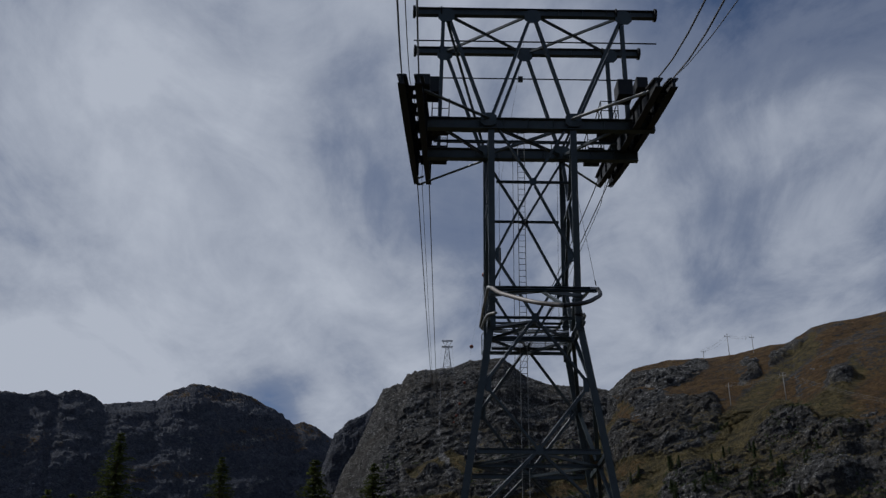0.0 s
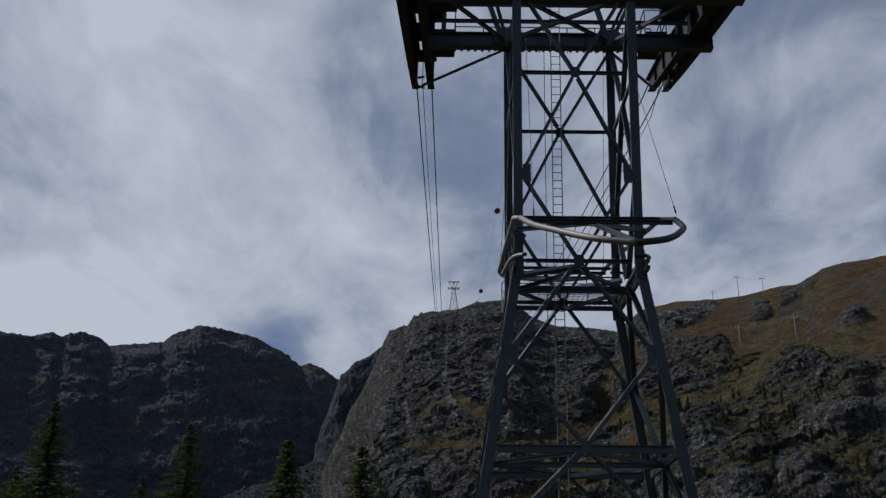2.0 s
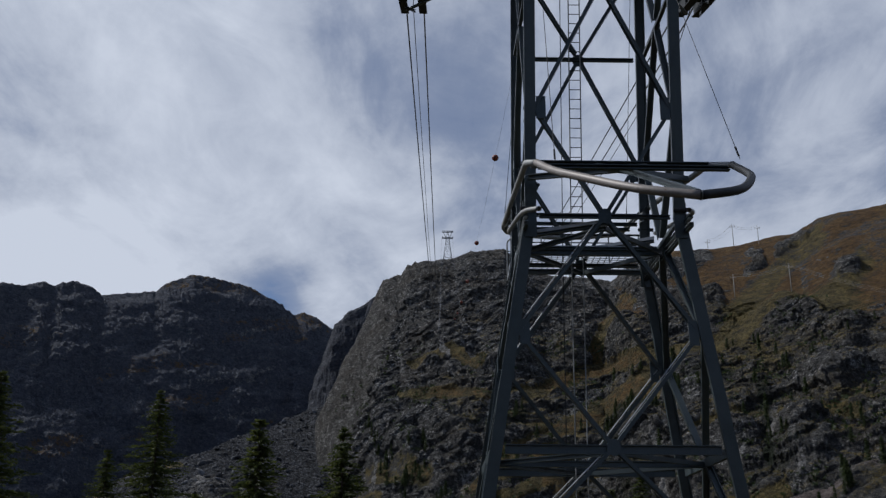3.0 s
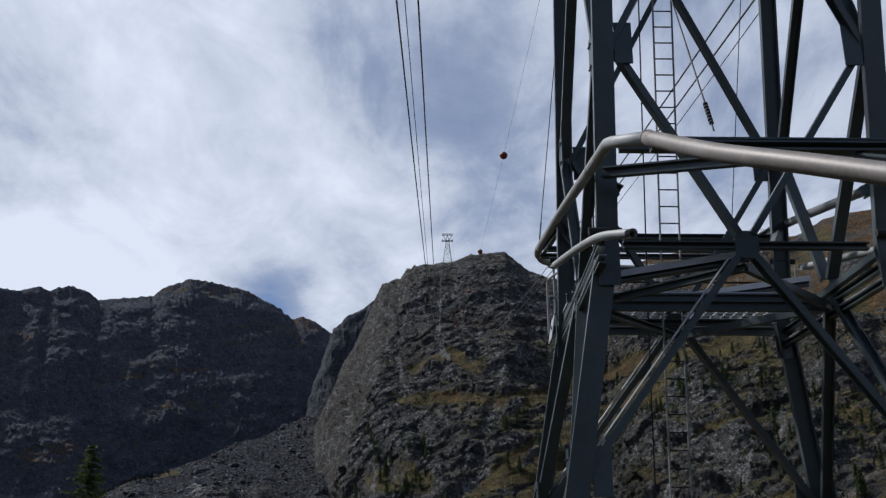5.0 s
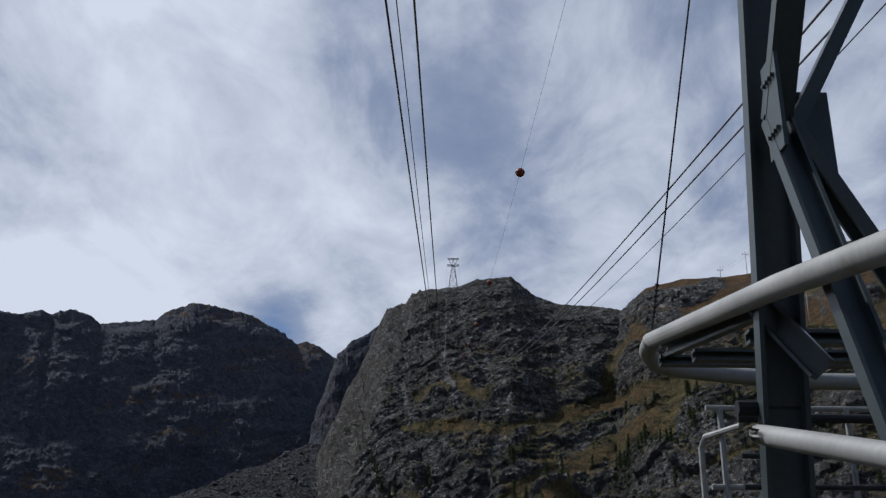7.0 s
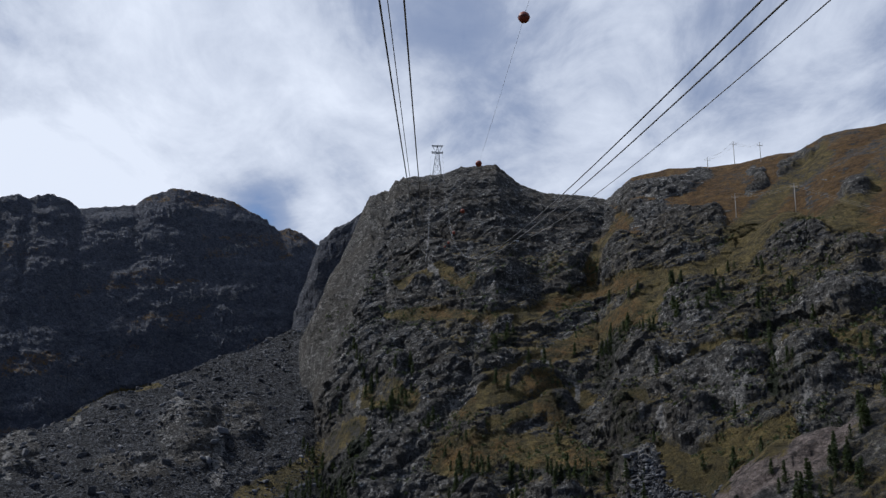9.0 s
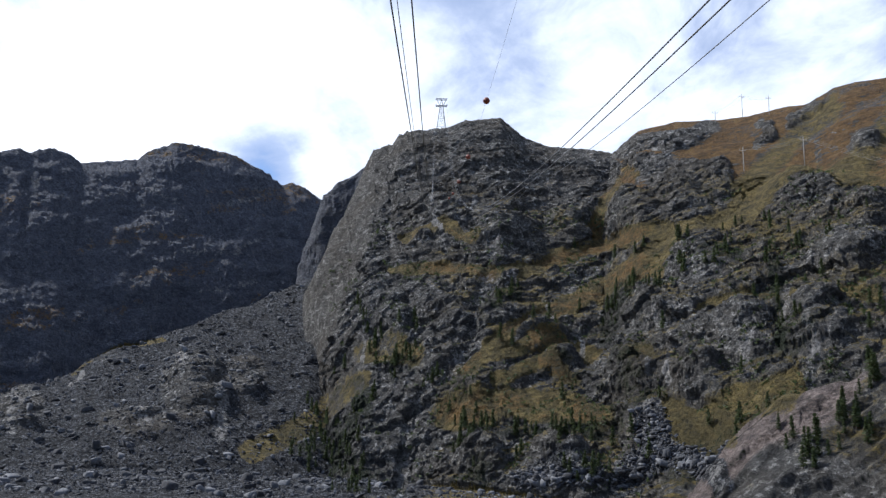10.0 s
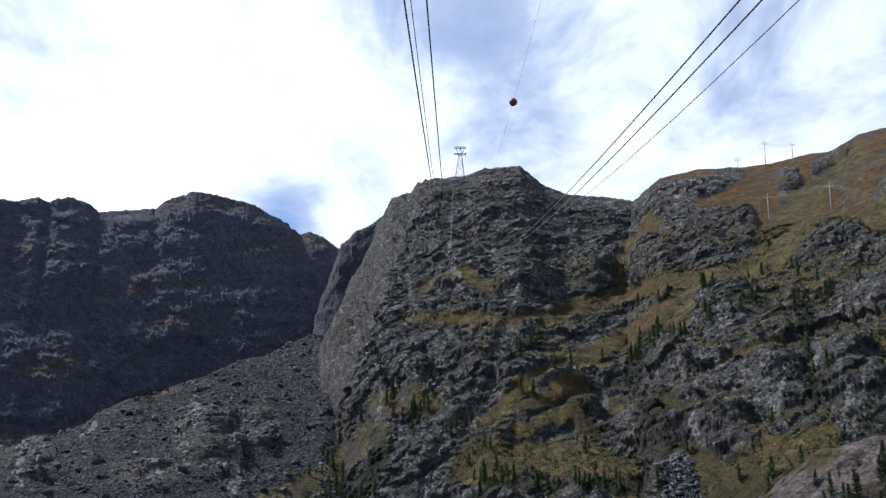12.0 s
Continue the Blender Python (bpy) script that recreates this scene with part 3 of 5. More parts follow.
    scr = np.clip((kind == 5) * (1 - knoll) + (kind == 0) * smooth(R, 400, 480) * smooth(-A + 8 * wob, -1.0, 2.5) + m_stone, 0, 1)
    scr = np.clip(scr - m_grass, 0, 1)
    z = z + scr * (fbm(base / 7.0, 4, 0.65, True) * 0.9 + fbm(base / 34.0, 3, 0.6, True) * 1.3 * (kind == 5))
    # cover
    P = np.stack([x, y, z], 1)
    g2 = z.reshape(na, nr)
    sl_r = np.gradient(g2, r, axis=1)
    sl_a = np.gradient(g2, np.radians(a), axis=0) / np.maximum(r, 1)
    incl = np.sqrt(sl_r ** 2 + sl_a ** 2).ravel()
    flat = 1 - smooth(incl, 0.35, 0.8)
    patch = fbm(P / 45.0, 4)
    low = 1 - smooth(z, 150, 235)
    grass = flat * np.isin(kind, (3, 4)) * smooth(A, -2, 5) * low * 1.1 + m_grass * (1 - 0.6 * smooth(incl, 1.2, 2.2)) * 1.3
    grass += (kind == 0) * (1 - scr) * 0.75 + np.isin(kind, (3, 4)) * (0.16 + 0.5 * patch + 0.24 * (1 - smooth(incl, 0.6, 1.4))) * (1 - smooth(z, 200, 260)) * smooth(A, -2.5, 3)
    green = (kind == 4) * 0.6 * smooth(patch + 0.02 * (A - 20), 0.0, 0.25) * smooth(z, 190, 225) * (1 - smooth(incl, 0.95, 1.35)) * smooth(A, 16, 20) * (1 - knoll)
    heath = on_heath * (1 - smooth(incl - 0.6 * smooth(13.5 - A, 0, 1.5), 0.85, 1.25)) * (1 - 0.85 * green)
    heath += m_grass * smooth(patch, -0.25, 0.08) * 0.5 * smooth(14.5 - A, 0, 2) * smooth(A, -2, 1)
    heath += (kind == 3) * flat * smooth(z, 150, 200) * 0.5 * (1 - on_slab) + (kind == 1) * (flat * 0.3 + 0.42 * smooth(fbm(np.stack([x * 0.5, y * 0.5, (z - 0.3 * x) * 1.6], 1) / 70.0, 4), 0.02, 0.3) * (1 - smooth(incl, 1.3, 2.2)))
    grass = np.clip(grass + green * 0.6 + m_hollow * 0.62 * (1 - knoll), 0, 1)
    heath = heath * (1 - 0.75 * m_hollow)
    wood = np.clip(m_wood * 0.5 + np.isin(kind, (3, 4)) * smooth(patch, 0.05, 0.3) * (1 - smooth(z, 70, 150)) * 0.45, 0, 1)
    # the same near-black tone also runs in broken lines along the pink slab's steps
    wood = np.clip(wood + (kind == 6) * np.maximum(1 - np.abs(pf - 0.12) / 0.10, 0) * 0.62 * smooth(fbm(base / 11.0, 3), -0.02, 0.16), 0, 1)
    pinkm = (kind == 6) * smooth(E + 2.6 - np.degrees(np.arctan(along(PINK, A))) + 3 * patch + wig * 1.2 - 0.45 * np.maximum(A - 20, 0), 0, 1.0)
    grass = np.clip(grass + (kind == 6) * (1 - pinkm) * (0.34 + 0.9 * patch), 0, 1)
    # pale rock; along the stream the pale tone paints the glint of wet stones
    pale = np.clip(m_pale * np.where(kind == 1, 0.42, 0.62) + m_stream * 0.45 + m_stone * 0.4 * (A > 4), 0, 1)
    me = bpy.data.meshes.new("ground")
    idx = np.arange(na * nr).reshape(na, nr)
    quads = np.stack([idx[:-1, :-1], idx[1:, :-1], idx[1:, 1:], idx[:-1, 1:]], -1).reshape(-1, 4)
    quads = quads[:, ::-1]
    me.vertices.add(na * nr)
    me.vertices.foreach_set("co", P.ravel())
    me.loops.add(quads.size)
    me.loops.foreach_set("vertex_index", quads.ravel().astype(np.int32))
    me.polygons.add(len(quads))
    me.polygons.foreach_set("loop_start", np.arange(0, quads.size, 4, dtype=np.int32))
    me.update(calc_edges=True)
    me.polygons.foreach_set("use_smooth", rocky[quads[:, 0]] < 0.25)
    # bare: pale rock, haze tint of left mountain and shoulder, scree
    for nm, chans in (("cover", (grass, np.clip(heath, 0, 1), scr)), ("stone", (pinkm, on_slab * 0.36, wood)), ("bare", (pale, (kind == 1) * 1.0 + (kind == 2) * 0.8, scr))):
        at = me.color_attributes.new(nm, "FLOAT_COLOR", "POINT")
        at.data.foreach_set("color", np.stack([*chans, np.ones_like(x)], 1).ravel().astype(np.float32))
    me.materials.append(GROUND)
    ob = tagged(new("ground", me), "rocky alpine valley and mountains with scree and dry grass", "ground", kind="structure")
    return ob, a, r, g2, kind.reshape(na, nr), incl.reshape(na, nr), P.reshape(na, nr, 3)


ground, GA, GR, GZ, GKIND, GINCL, GP = ground_sheet()


def height_at(x, y):
    """The ground's height at a place in plan."""
    az, d = math.degrees(math.atan2(x - CX, y - CY)), math.hypot(x - CX, y - CY)
    i, j = int(np.abs(GA - az).argmin()), int(np.abs(GR - d).argmin())
    return float(GP[i, j, 2])


# ---- building helpers ----
def part(name, bm, mat, parent=None, label="", smooth_faces=False):
    """Links a bmesh as one mesh object, under a thing or a part when one is given."""
    me = bpy.data.meshes.new(name)
    bm.to_mesh(me)
    bm.free()
    if smooth_faces:
        for f in me.polygons:
            f.use_smooth = True
    me.materials.append(mat)
    ob = new(name, me)
    if parent is not None:
        ob.parent = parent
    if label:
        ob["label"] = label
    return ob


def thing(name, label, category, group="", at=(0, 0, 0)):
    ob = new(name)
    ob.empty_display_size = 0.5
    ob.location = at
    return tagged(ob, label, category, group)


def frame_axes(a, b, up=(0, 0, 1)):
    d = (Vector(b) - Vector(a))
    n = d.length
    d.normalize()
    s = d.cross(Vector(up))
    if s.length < 1e-3:
        s = d.cross(Vector((0, 1, 0)))
    s.normalize()
    return d, s, s.cross(d).normalized(), n


def slab_into(bm, a, b, s, t, lo_s, hi_s, lo_t, hi_t):
    """A straight bar from a to b with the given extents along its side axes."""
    a, b = Vector(a), Vector(b)
    ring = [(lo_s, lo_t), (hi_s, lo_t), (hi_s, hi_t), (lo_s, hi_t)]
    va = [bm.verts.new(a + s * p + t * q) for p, q in ring]
    vb = [bm.verts.new(b + s * p + t * q) for p, q in ring]
    bm.faces.new(va[::-1])
    bm.faces.new(vb)
    for i in range(4):
        bm.faces.new((va[i], va[(i + 1) % 4], vb[(i + 1) % 4], vb[i]))


def extrude_into(bm, a, b, s, t, outline):
    """A bar from a to b with the given outline across it, as one closed piece."""
    va = [bm.verts.new(Vector(a) + s * p + t * q) for p, q in outline]
    vb = [bm.verts.new(Vector(b) + s * p + t * q) for p, q in outline]
    bm.faces.new(va[::-1])
    bm.faces.new(vb)
    n = len(outline)
    for i in range(n):
        bm.faces.new((va[i], va[(i + 1) % n], vb[(i + 1) % n], vb[i]))
    bmesh.ops.recalc_face_normals(bm, faces=bm.faces)


def channel(a, b, w, d, up=(0, 0, 1), th=0.022):
    """A rolled channel: a web w high with two flanges d deep."""
    bm = bmesh.new()
    _, s, t, _ = frame_axes(a, b, up)
    extrude_into(bm, a, b, s, t, [(-d / 2, -w / 2), (d / 2, -w / 2), (d / 2, -w / 2 + th), (-d / 2 + th, -w / 2 + th), (-d / 2 + th, w / 2 - th), (d / 2, w / 2 - th), (d / 2, w / 2), (-d / 2, w / 2)])
    return bm


def girder(a, b, w, h, th=0.03):
    """An I-girder with stiffeners along its web."""
    bm = bmesh.new()
    d, s, t, n = frame_axes(a, b)
    e = 0.012
    extrude_into(bm, a, b, s, t, [(-w / 2, -h / 2), (w / 2, -h / 2), (w / 2, -h / 2 + th), (e, -h / 2 + th), (e, h / 2 - th), (w / 2, h / 2 - th), (w / 2, h / 2), (-w / 2, h / 2), (-w / 2, h / 2 - th), (-e, h / 2 - th), (-e, -h / 2 + th), (-w / 2, -h / 2 + th)])
    k = max(2, int(n / 1.1))
    for i in range(k + 1):
        c = Vector(a) + d * (0.02 + (n - 0.04) * i / k)
        slab_into(bm, c - d * 0.01, c + d * 0.01, s, t, -w / 2 + 0.01, w / 2 - 0.01, -h / 2 + th, h / 2 - th)
    return bm


def angle_leg(a, b, w, sx, sy, th=0.03):
    """A built-up angle leg whose two plates face outwards (sx, sy say which corner of the tower)."""
    bm = bmesh.new()
    X, Y = Vector((1, 0, 0)), Vector((0, 1, 0))
    u = 0.11
    extrude_into(bm, a, b, X * -sx, Y * -sy, [(0, 0), (w, 0), (w, u), (w - th, u), (w - th, th), (th, th), (th, u), (0, u)])
    return bm


def plate(c, ax, ay, w, h, th=0.03, cut=0.0):
    """A gusset plate with cut corners, in the plane of ax and ay."""
    bm = bmesh.new()
    ax, ay = Vector(ax).normalized(), Vector(ay).normalized()
    n = ax.cross(ay)
    pts = [(-w / 2 + cut, -h / 2), (w / 2 - cut, -h / 2), (w / 2, -h / 2 + cut), (w / 2, h / 2 - cut), (w / 2 - cut, h / 2), (-w / 2 + cut, h / 2), (-w / 2, h / 2 - cut), (-w / 2, -h / 2 + cut)]
    if cut == 0:
        pts = [pts[0], pts[2], pts[4], pts[6]]
    lo = [bm.verts.new(Vector(c) + ax * p + ay * q - n * th / 2) for p, q in pts]
    hi = [bm.verts.new(Vector(c) + ax * p + ay * q + n * th / 2) for p, q in pts]
    bm.faces.new(lo[::-1])
    bm.faces.new(hi)
    for i in range(len(pts)):
        j = (i + 1) % len(pts)
        bm.faces.new((lo[i], lo[j], hi[j], hi[i]))
    # bolt heads on the outer side
    for p in (-0.3, -0.1, 0.1, 0.3):
        for q in (-0.28, 0.28):
            m = Matrix.Translation(Vector(c) + ax * p * w + ay * q * h - n * (th / 2 + 0.012)) @ Matrix((ax, ay, n)).transposed().to_4x4()
            bmesh.ops.create_cone(bm, cap_ends=True, segments=6, radius1=0.015, radius2=0.015, depth=0.02, matrix=m)
    return bm


def rod(a, b, r, sides=8):
    bm = bmesh.new()
    d, s, t, n = frame_axes(a, b)
    ring = [(math.cos(i * math.tau / sides) * r, math.sin(i * math.tau / sides) * r) for i in range(sides)]
    va = [bm.verts.new(Vector(a) + s * p + t * q) for p, q in ring]
    vb = [bm.verts.new(Vector(b) + s * p + t * q) for p, q in ring]
    bm.faces.new(va[::-1])
    bm.faces.new(vb)
    for i in range(sides):
        bm.faces.new((va[i], va[(i + 1) % sides], vb[(i + 1) % sides], vb[i]))
    return bm


def spline(points, steps=10):
    """Points of a smooth line through the given ones."""
    p = [Vector(q) for q in points]
    p = [2 * p[0] - p[1]] + p + [2 * p[-1] - p[-2]]
    out = []
    for i in range(1, len(p) - 2):
        for k in range(steps):
            u = k / steps
            out.append(0.5 * ((2 * p[i]) + (p[i + 1] - p[i - 1]) * u + (2 * p[i - 1] - 5 * p[i] + 4 * p[i + 1] - p[i + 2]) * u * u + (3 * p[i] - p[i - 1] - 3 * p[i + 1] + p[i + 2]) * u ** 3))
    return out + [p[-2]]


def tube(points, r, sides=14, cap=True, hollow=0.0):
    """A round tube along points; hollow ends show a dark bore."""
    bm = bmesh.new()
    pts = [Vector(p) for p in points]
    rings, side = [], None
    for i, c in enumerate(pts):
        d = (pts[min(i + 1, len(pts) - 1)] - pts[max(i - 1, 0)]).normalized()
        if side is None:
            side = d.cross(Vector((0, 0, 1)))
            if side.length < 1e-3:
                side = d.cross(Vector((0, 1, 0)))
        side = (side - d * side.dot(d)).normalized()
        up = side.cross(d)
        rings.append([bm.verts.new(c + side * math.cos(k * math.tau / sides) * r + up * math.sin(k * math.tau / sides) * r) for k in range(sides)])
    for a, b in zip(rings, rings[1:]):
        for k in range(sides):
            bm.faces.new((a[k], a[(k + 1) % sides], b[(k + 1) % sides], b[k]))
    if cap:
        for ring, back in ((rings[0], False), (rings[-1], True)):
            f = bm.faces.new(ring if not back else ring[::-1])
            if hollow:
                res = bmesh.ops.inset_individual(bm, faces=[f], thickness=hollow)
                bmesh.ops.translate(bm, verts=f.verts, vec=-f.normal * 0.25 if f.normal.length else (0, 0, 0))
    bmesh.ops.recalc_face_normals(bm, faces=bm.faces)
    return bm


# ---- the lattice tower of the ropeway ----
TX, TY = 4.62, 41.63
Z_KINK, Z_HEAD = 15.65, 24.45


def half(z):
    """Half width of the shaft across the ropes, to the outer faces of its legs."""
    return 1.98 if z >= Z_KINK else 1.98 + 0.16 * (Z_KINK - z)


def half_y(z):
    """Half depth of the shaft along the ropes."""
    return 2.04 if z >= Z_KINK else 2.04 + 0.06 * (Z_KINK - z)


def mid_y(z):
    """The tower stands square to the climbing ropes, so its axis leans down the valley."""
    return TY - (0.174 if z >= Z_KINK else 0.12) * (z - Z_KINK)


def corner(sx, sy, z):
    return Vector((TX + sx * half(z), mid_y(z) + sy * half_y(z), z))


def face_point(face, u, z, inset=0.0):
    """A place on a face of the shaft: u from -1 to 1 across it."""
    hx, hy, cy = half(z), half_y(z), mid_y(z)
    return Vector({"front": (TX + u * hx, cy - hy + inset, z), "back": (TX + u * hx, cy + hy - inset, z), "left": (TX - hx + inset, cy + u * hy, z), "right": (TX + hx - inset, cy + u * hy, z)}[face])


tower = thing("ropeway_tower", "tall dark green-grey steel lattice ropeway tower", "ropeway tower", at=(TX, mid_y(-9.5), -9.5))
T0 = tower.location.copy()


def tpart(name, bm, mat=None, label="", smooth_faces=False, parent=None):
    bmesh.ops.translate(bm, verts=bm.verts, vec=-T0)
    return part(name, bm, mat or STEEL, parent or tower, label, smooth_faces)


for sx in (-1, 1):
    for sy in (-1, 1):
        tpart("upper_leg", angle_leg(corner(sx, sy, Z_KINK), corner(sx, sy, Z_HEAD - 0.2 if sy < 0 else Z_HEAD + 0.5), 0.28, sx, sy))
        tpart("lower_leg", angle_leg(corner(sx, sy, -9.0), corner(sx, sy, Z_KINK), 0.29, sx, sy))
        bm = bmesh.new()
        c = corner(sx, sy, -9.2) - Vector((sx, sy, 0)) * 0.2
        bmesh.ops.create_cube(bm, size=1, matrix=Matrix.Translation(c) @ Matrix.Diagonal((1.6, 1.6, 2.6, 1)))
        bmesh.ops.bevel(bm, geom=list(bm.edges), offset=0.05, segments=2, affect="EDGES")
        tpart("footing", bm, CONCRETE, "grey concrete footing block")
        # splice plates where the leg bends
        tpart("splice_plate", plate(corner(sx, sy, Z_KINK - 0.1) + Vector((-sx * 0.16, sy * 0.012, 0)), (1, 0, 0), (0, 0, 1), 0.28, 0.95, 0.02))
        tpart("splice_plate", plate(corner(sx, sy, Z_KINK - 0.1) + Vector((sx * 0.012, -sy * 0.06, 0)), (0, 1, 0), (0, 0, 1), 0.09, 0.95, 0.02))

FACES = {"front": ((1, 0, 0), (0, -1, 0)), "back": ((1, 0, 0), (0, 1, 0)), "left": ((0, 1, 0), (-1, 0, 0)), "right": ((0, 1, 0), (1, 0, 0))}
NODES = [(21.67, 24.5, 18.38), (15.66, 18.38, 12.75), (10.05, 12.75, 7.0), (4.2, 7.0, 1.0), (-2.4, 1.0, -6.2)]
for face, (across, out) in FACES.items():
    for zc, zu, zl in NODES:
        c = face_point(face, 0, zc, 0.12)
        for s in (-1, 1):
            for ze in (zu, zl):
                e = face_point(face, s * (half(ze) - 0.26) / half(ze), ze, 0.12)
                d = (e - c).normalized()
                tpart("brace", channel(c + d * 0.18, e, 0.17, 0.09, out))
                # added bright bead: paints the sun's glint on these braces' upper edges
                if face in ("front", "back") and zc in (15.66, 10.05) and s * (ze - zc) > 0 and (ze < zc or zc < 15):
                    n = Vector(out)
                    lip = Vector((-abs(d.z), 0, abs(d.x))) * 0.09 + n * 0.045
                    tpart("sunlit_edge", rod(c + d * 0.3 + lip, e + lip, 0.016, 6), BRIGHT, "bright bead standing in for sunlight on the upper edge")
        hgt = 0.22 if zc in (10.05,) else 0.10
        a, b = face_point(face, -1 + 0.36 / half(zc), zc - (0.05 if hgt > 0.2 else 0), 0.10), face_point(face, 1 - 0.36 / half(zc), zc - (0.05 if hgt > 0.2 else 0), 0.10)
        tpart("crossbar", channel(a, b, hgt, 0.10))
        tpart("gusset", plate(face_point(face, 0, zc, 0.055), across, (0, 0, 1), 0.32, 0.38, 0.025, 0.09))
    for zl in (18.38, 12.75, 7.0, 1.0, -6.2):
        for s in (-1, 1):
            tpart("leg_gusset", plate(face_point(face, s * (1 - 0.42 / half(zl)), zl, 0.05), across, (0, 0, 1), 0.24, 0.62, 0.025))

# inner floor bracing under the platform and at the wide crossbars
for z in (Z_KINK - 0.25, 9.95):
    h, d, cy = half(z) - 0.2, half_y(z) - 0.2, mid_y(z)
    for sx in (-1, 1):
        for sy in (-1, 1):
            tpart("plan_brace", channel((TX + sx * h, cy, z), (TX, cy + sy * d, z), 0.12, 0.08))
    tpart("plan_beam", channel((TX - h, cy, z), (TX + h, cy, z), 0.16, 0.09))

# service platform of open grating, with its rails
bm = bmesh.new()
PX0, PX1, PY0, PY1, PZ = TX - 1.9, TX + 1.9, 42.4, 44.45, 15.85
n = 22
for i in range(n + 1):
    x = PX0 + (PX1 - PX0) * i / n
    slab_into(bm, (x, PY0, PZ), (x, PY1, PZ), Vector((1, 0, 0)), Vector((0, 0, 1)), -0.008, 0.008, -0.03, 0)
for i in range(13):
    y = PY0 + (PY1 - PY0) * i / 12
    slab_into(bm, (PX0, y, PZ), (PX1, y, PZ), Vector((0, 1, 0)), Vector((0, 0, 1)), -0.006, 0.006, -0.028, -0.006)
tpart("platform_grating", bm, BRIGHT, "galvanised open steel grating")
for y in (PY0, PY1):
    tpart("platform_beam", channel((PX0 - 0.1, y, PZ - 0.11), (PX1 + 0.1, y, PZ - 0.11), 0.14, 0.08))
bm = bmesh.new()
slab_into(bm, (PX0 - 0.12, PY1 + 0.02, PZ - 0.3), (PX0 - 0.04, PY1 + 0.1, PZ + 0.16), Vector((0, 1, 0)), Vector((1, 0, 0)), -0.22, 0.22, -0.008, 0.008)
tpart("kick_plate", bm, BRIGHT)
for z in (PZ + 0.55, PZ + 1.1):
    tpart("platform_rail", tube(spline([(PX0 - 0.1, PY1 + 0.1, z), (TX, PY1 + 0.12, z), (PX1 + 0.1, PY1 + 0.1, z)], 4), 0.02, 8), ZINC)
tpart("platform_rail", tube([(PX0 - 0.1, PY1 + 0.3, PZ - 0.1), (PX0 - 0.1, PY1 + 0.3, PZ + 0.85), (PX0 - 0.08, PY1 + 0.24, PZ + 0.92), (PX0 + 0.05, PY1 - 0.2, PZ + 0.92)], 0.022, 8), ZINC)
for x in (PX0, TX - 1, TX + 1, PX1):
    tpart("rail_post", rod((x, PY1 + 0.1, PZ - 0.1), (x, PY1 + 0.1, PZ + 1.1), 0.022), ZINC)
for z in (PZ + 0.3, PZ + 0.5, PZ + 0.7, PZ + 0.95):
    tpart("rail_bar", rod((PX0, PY1 - 0.3, z), (PX1, PY1 - 0.3, z), 0.018 if z < PZ + 0.9 else 0.03), DARK)

# ladder up the inside of the back face
LX = 4.42


def ladder_y(z):
    return mid_y(z) + 1.35


ladder = new("ladder")
ladder.parent = tower
ladder["label"] = "narrow galvanised steel ladder"
for s in (-1, 1):
    tpart("ladder_rail", tube([(LX + s * 0.16, ladder_y(z), z) for z in (-8.5, Z_KINK, 26.0)], 0.017, 6), ZINC, parent=ladder)
bm = rod((LX - 0.16, 0, 0), (LX + 0.16, 0, 0), 0.012, 6)
bmesh.ops.translate(bm, verts=bm.verts, vec=(-T0.x, 0, 0))
rung = part("rung", bm, DARK, ladder)
for i in range(122):
    z = 25.8 - 0.28 * i
    ob = rung if i == 0 else new("rung", rung.data)
    ob.parent = ladder
    ob.location = (0, ladder_y(z) - T0.y, z - T0.z)
tpart("safety_cable", tube([(LX - 0.40, ladder_y(z), z) for z in (-8.0, Z_KINK, 25.5)], 0.012, 6), DARK)

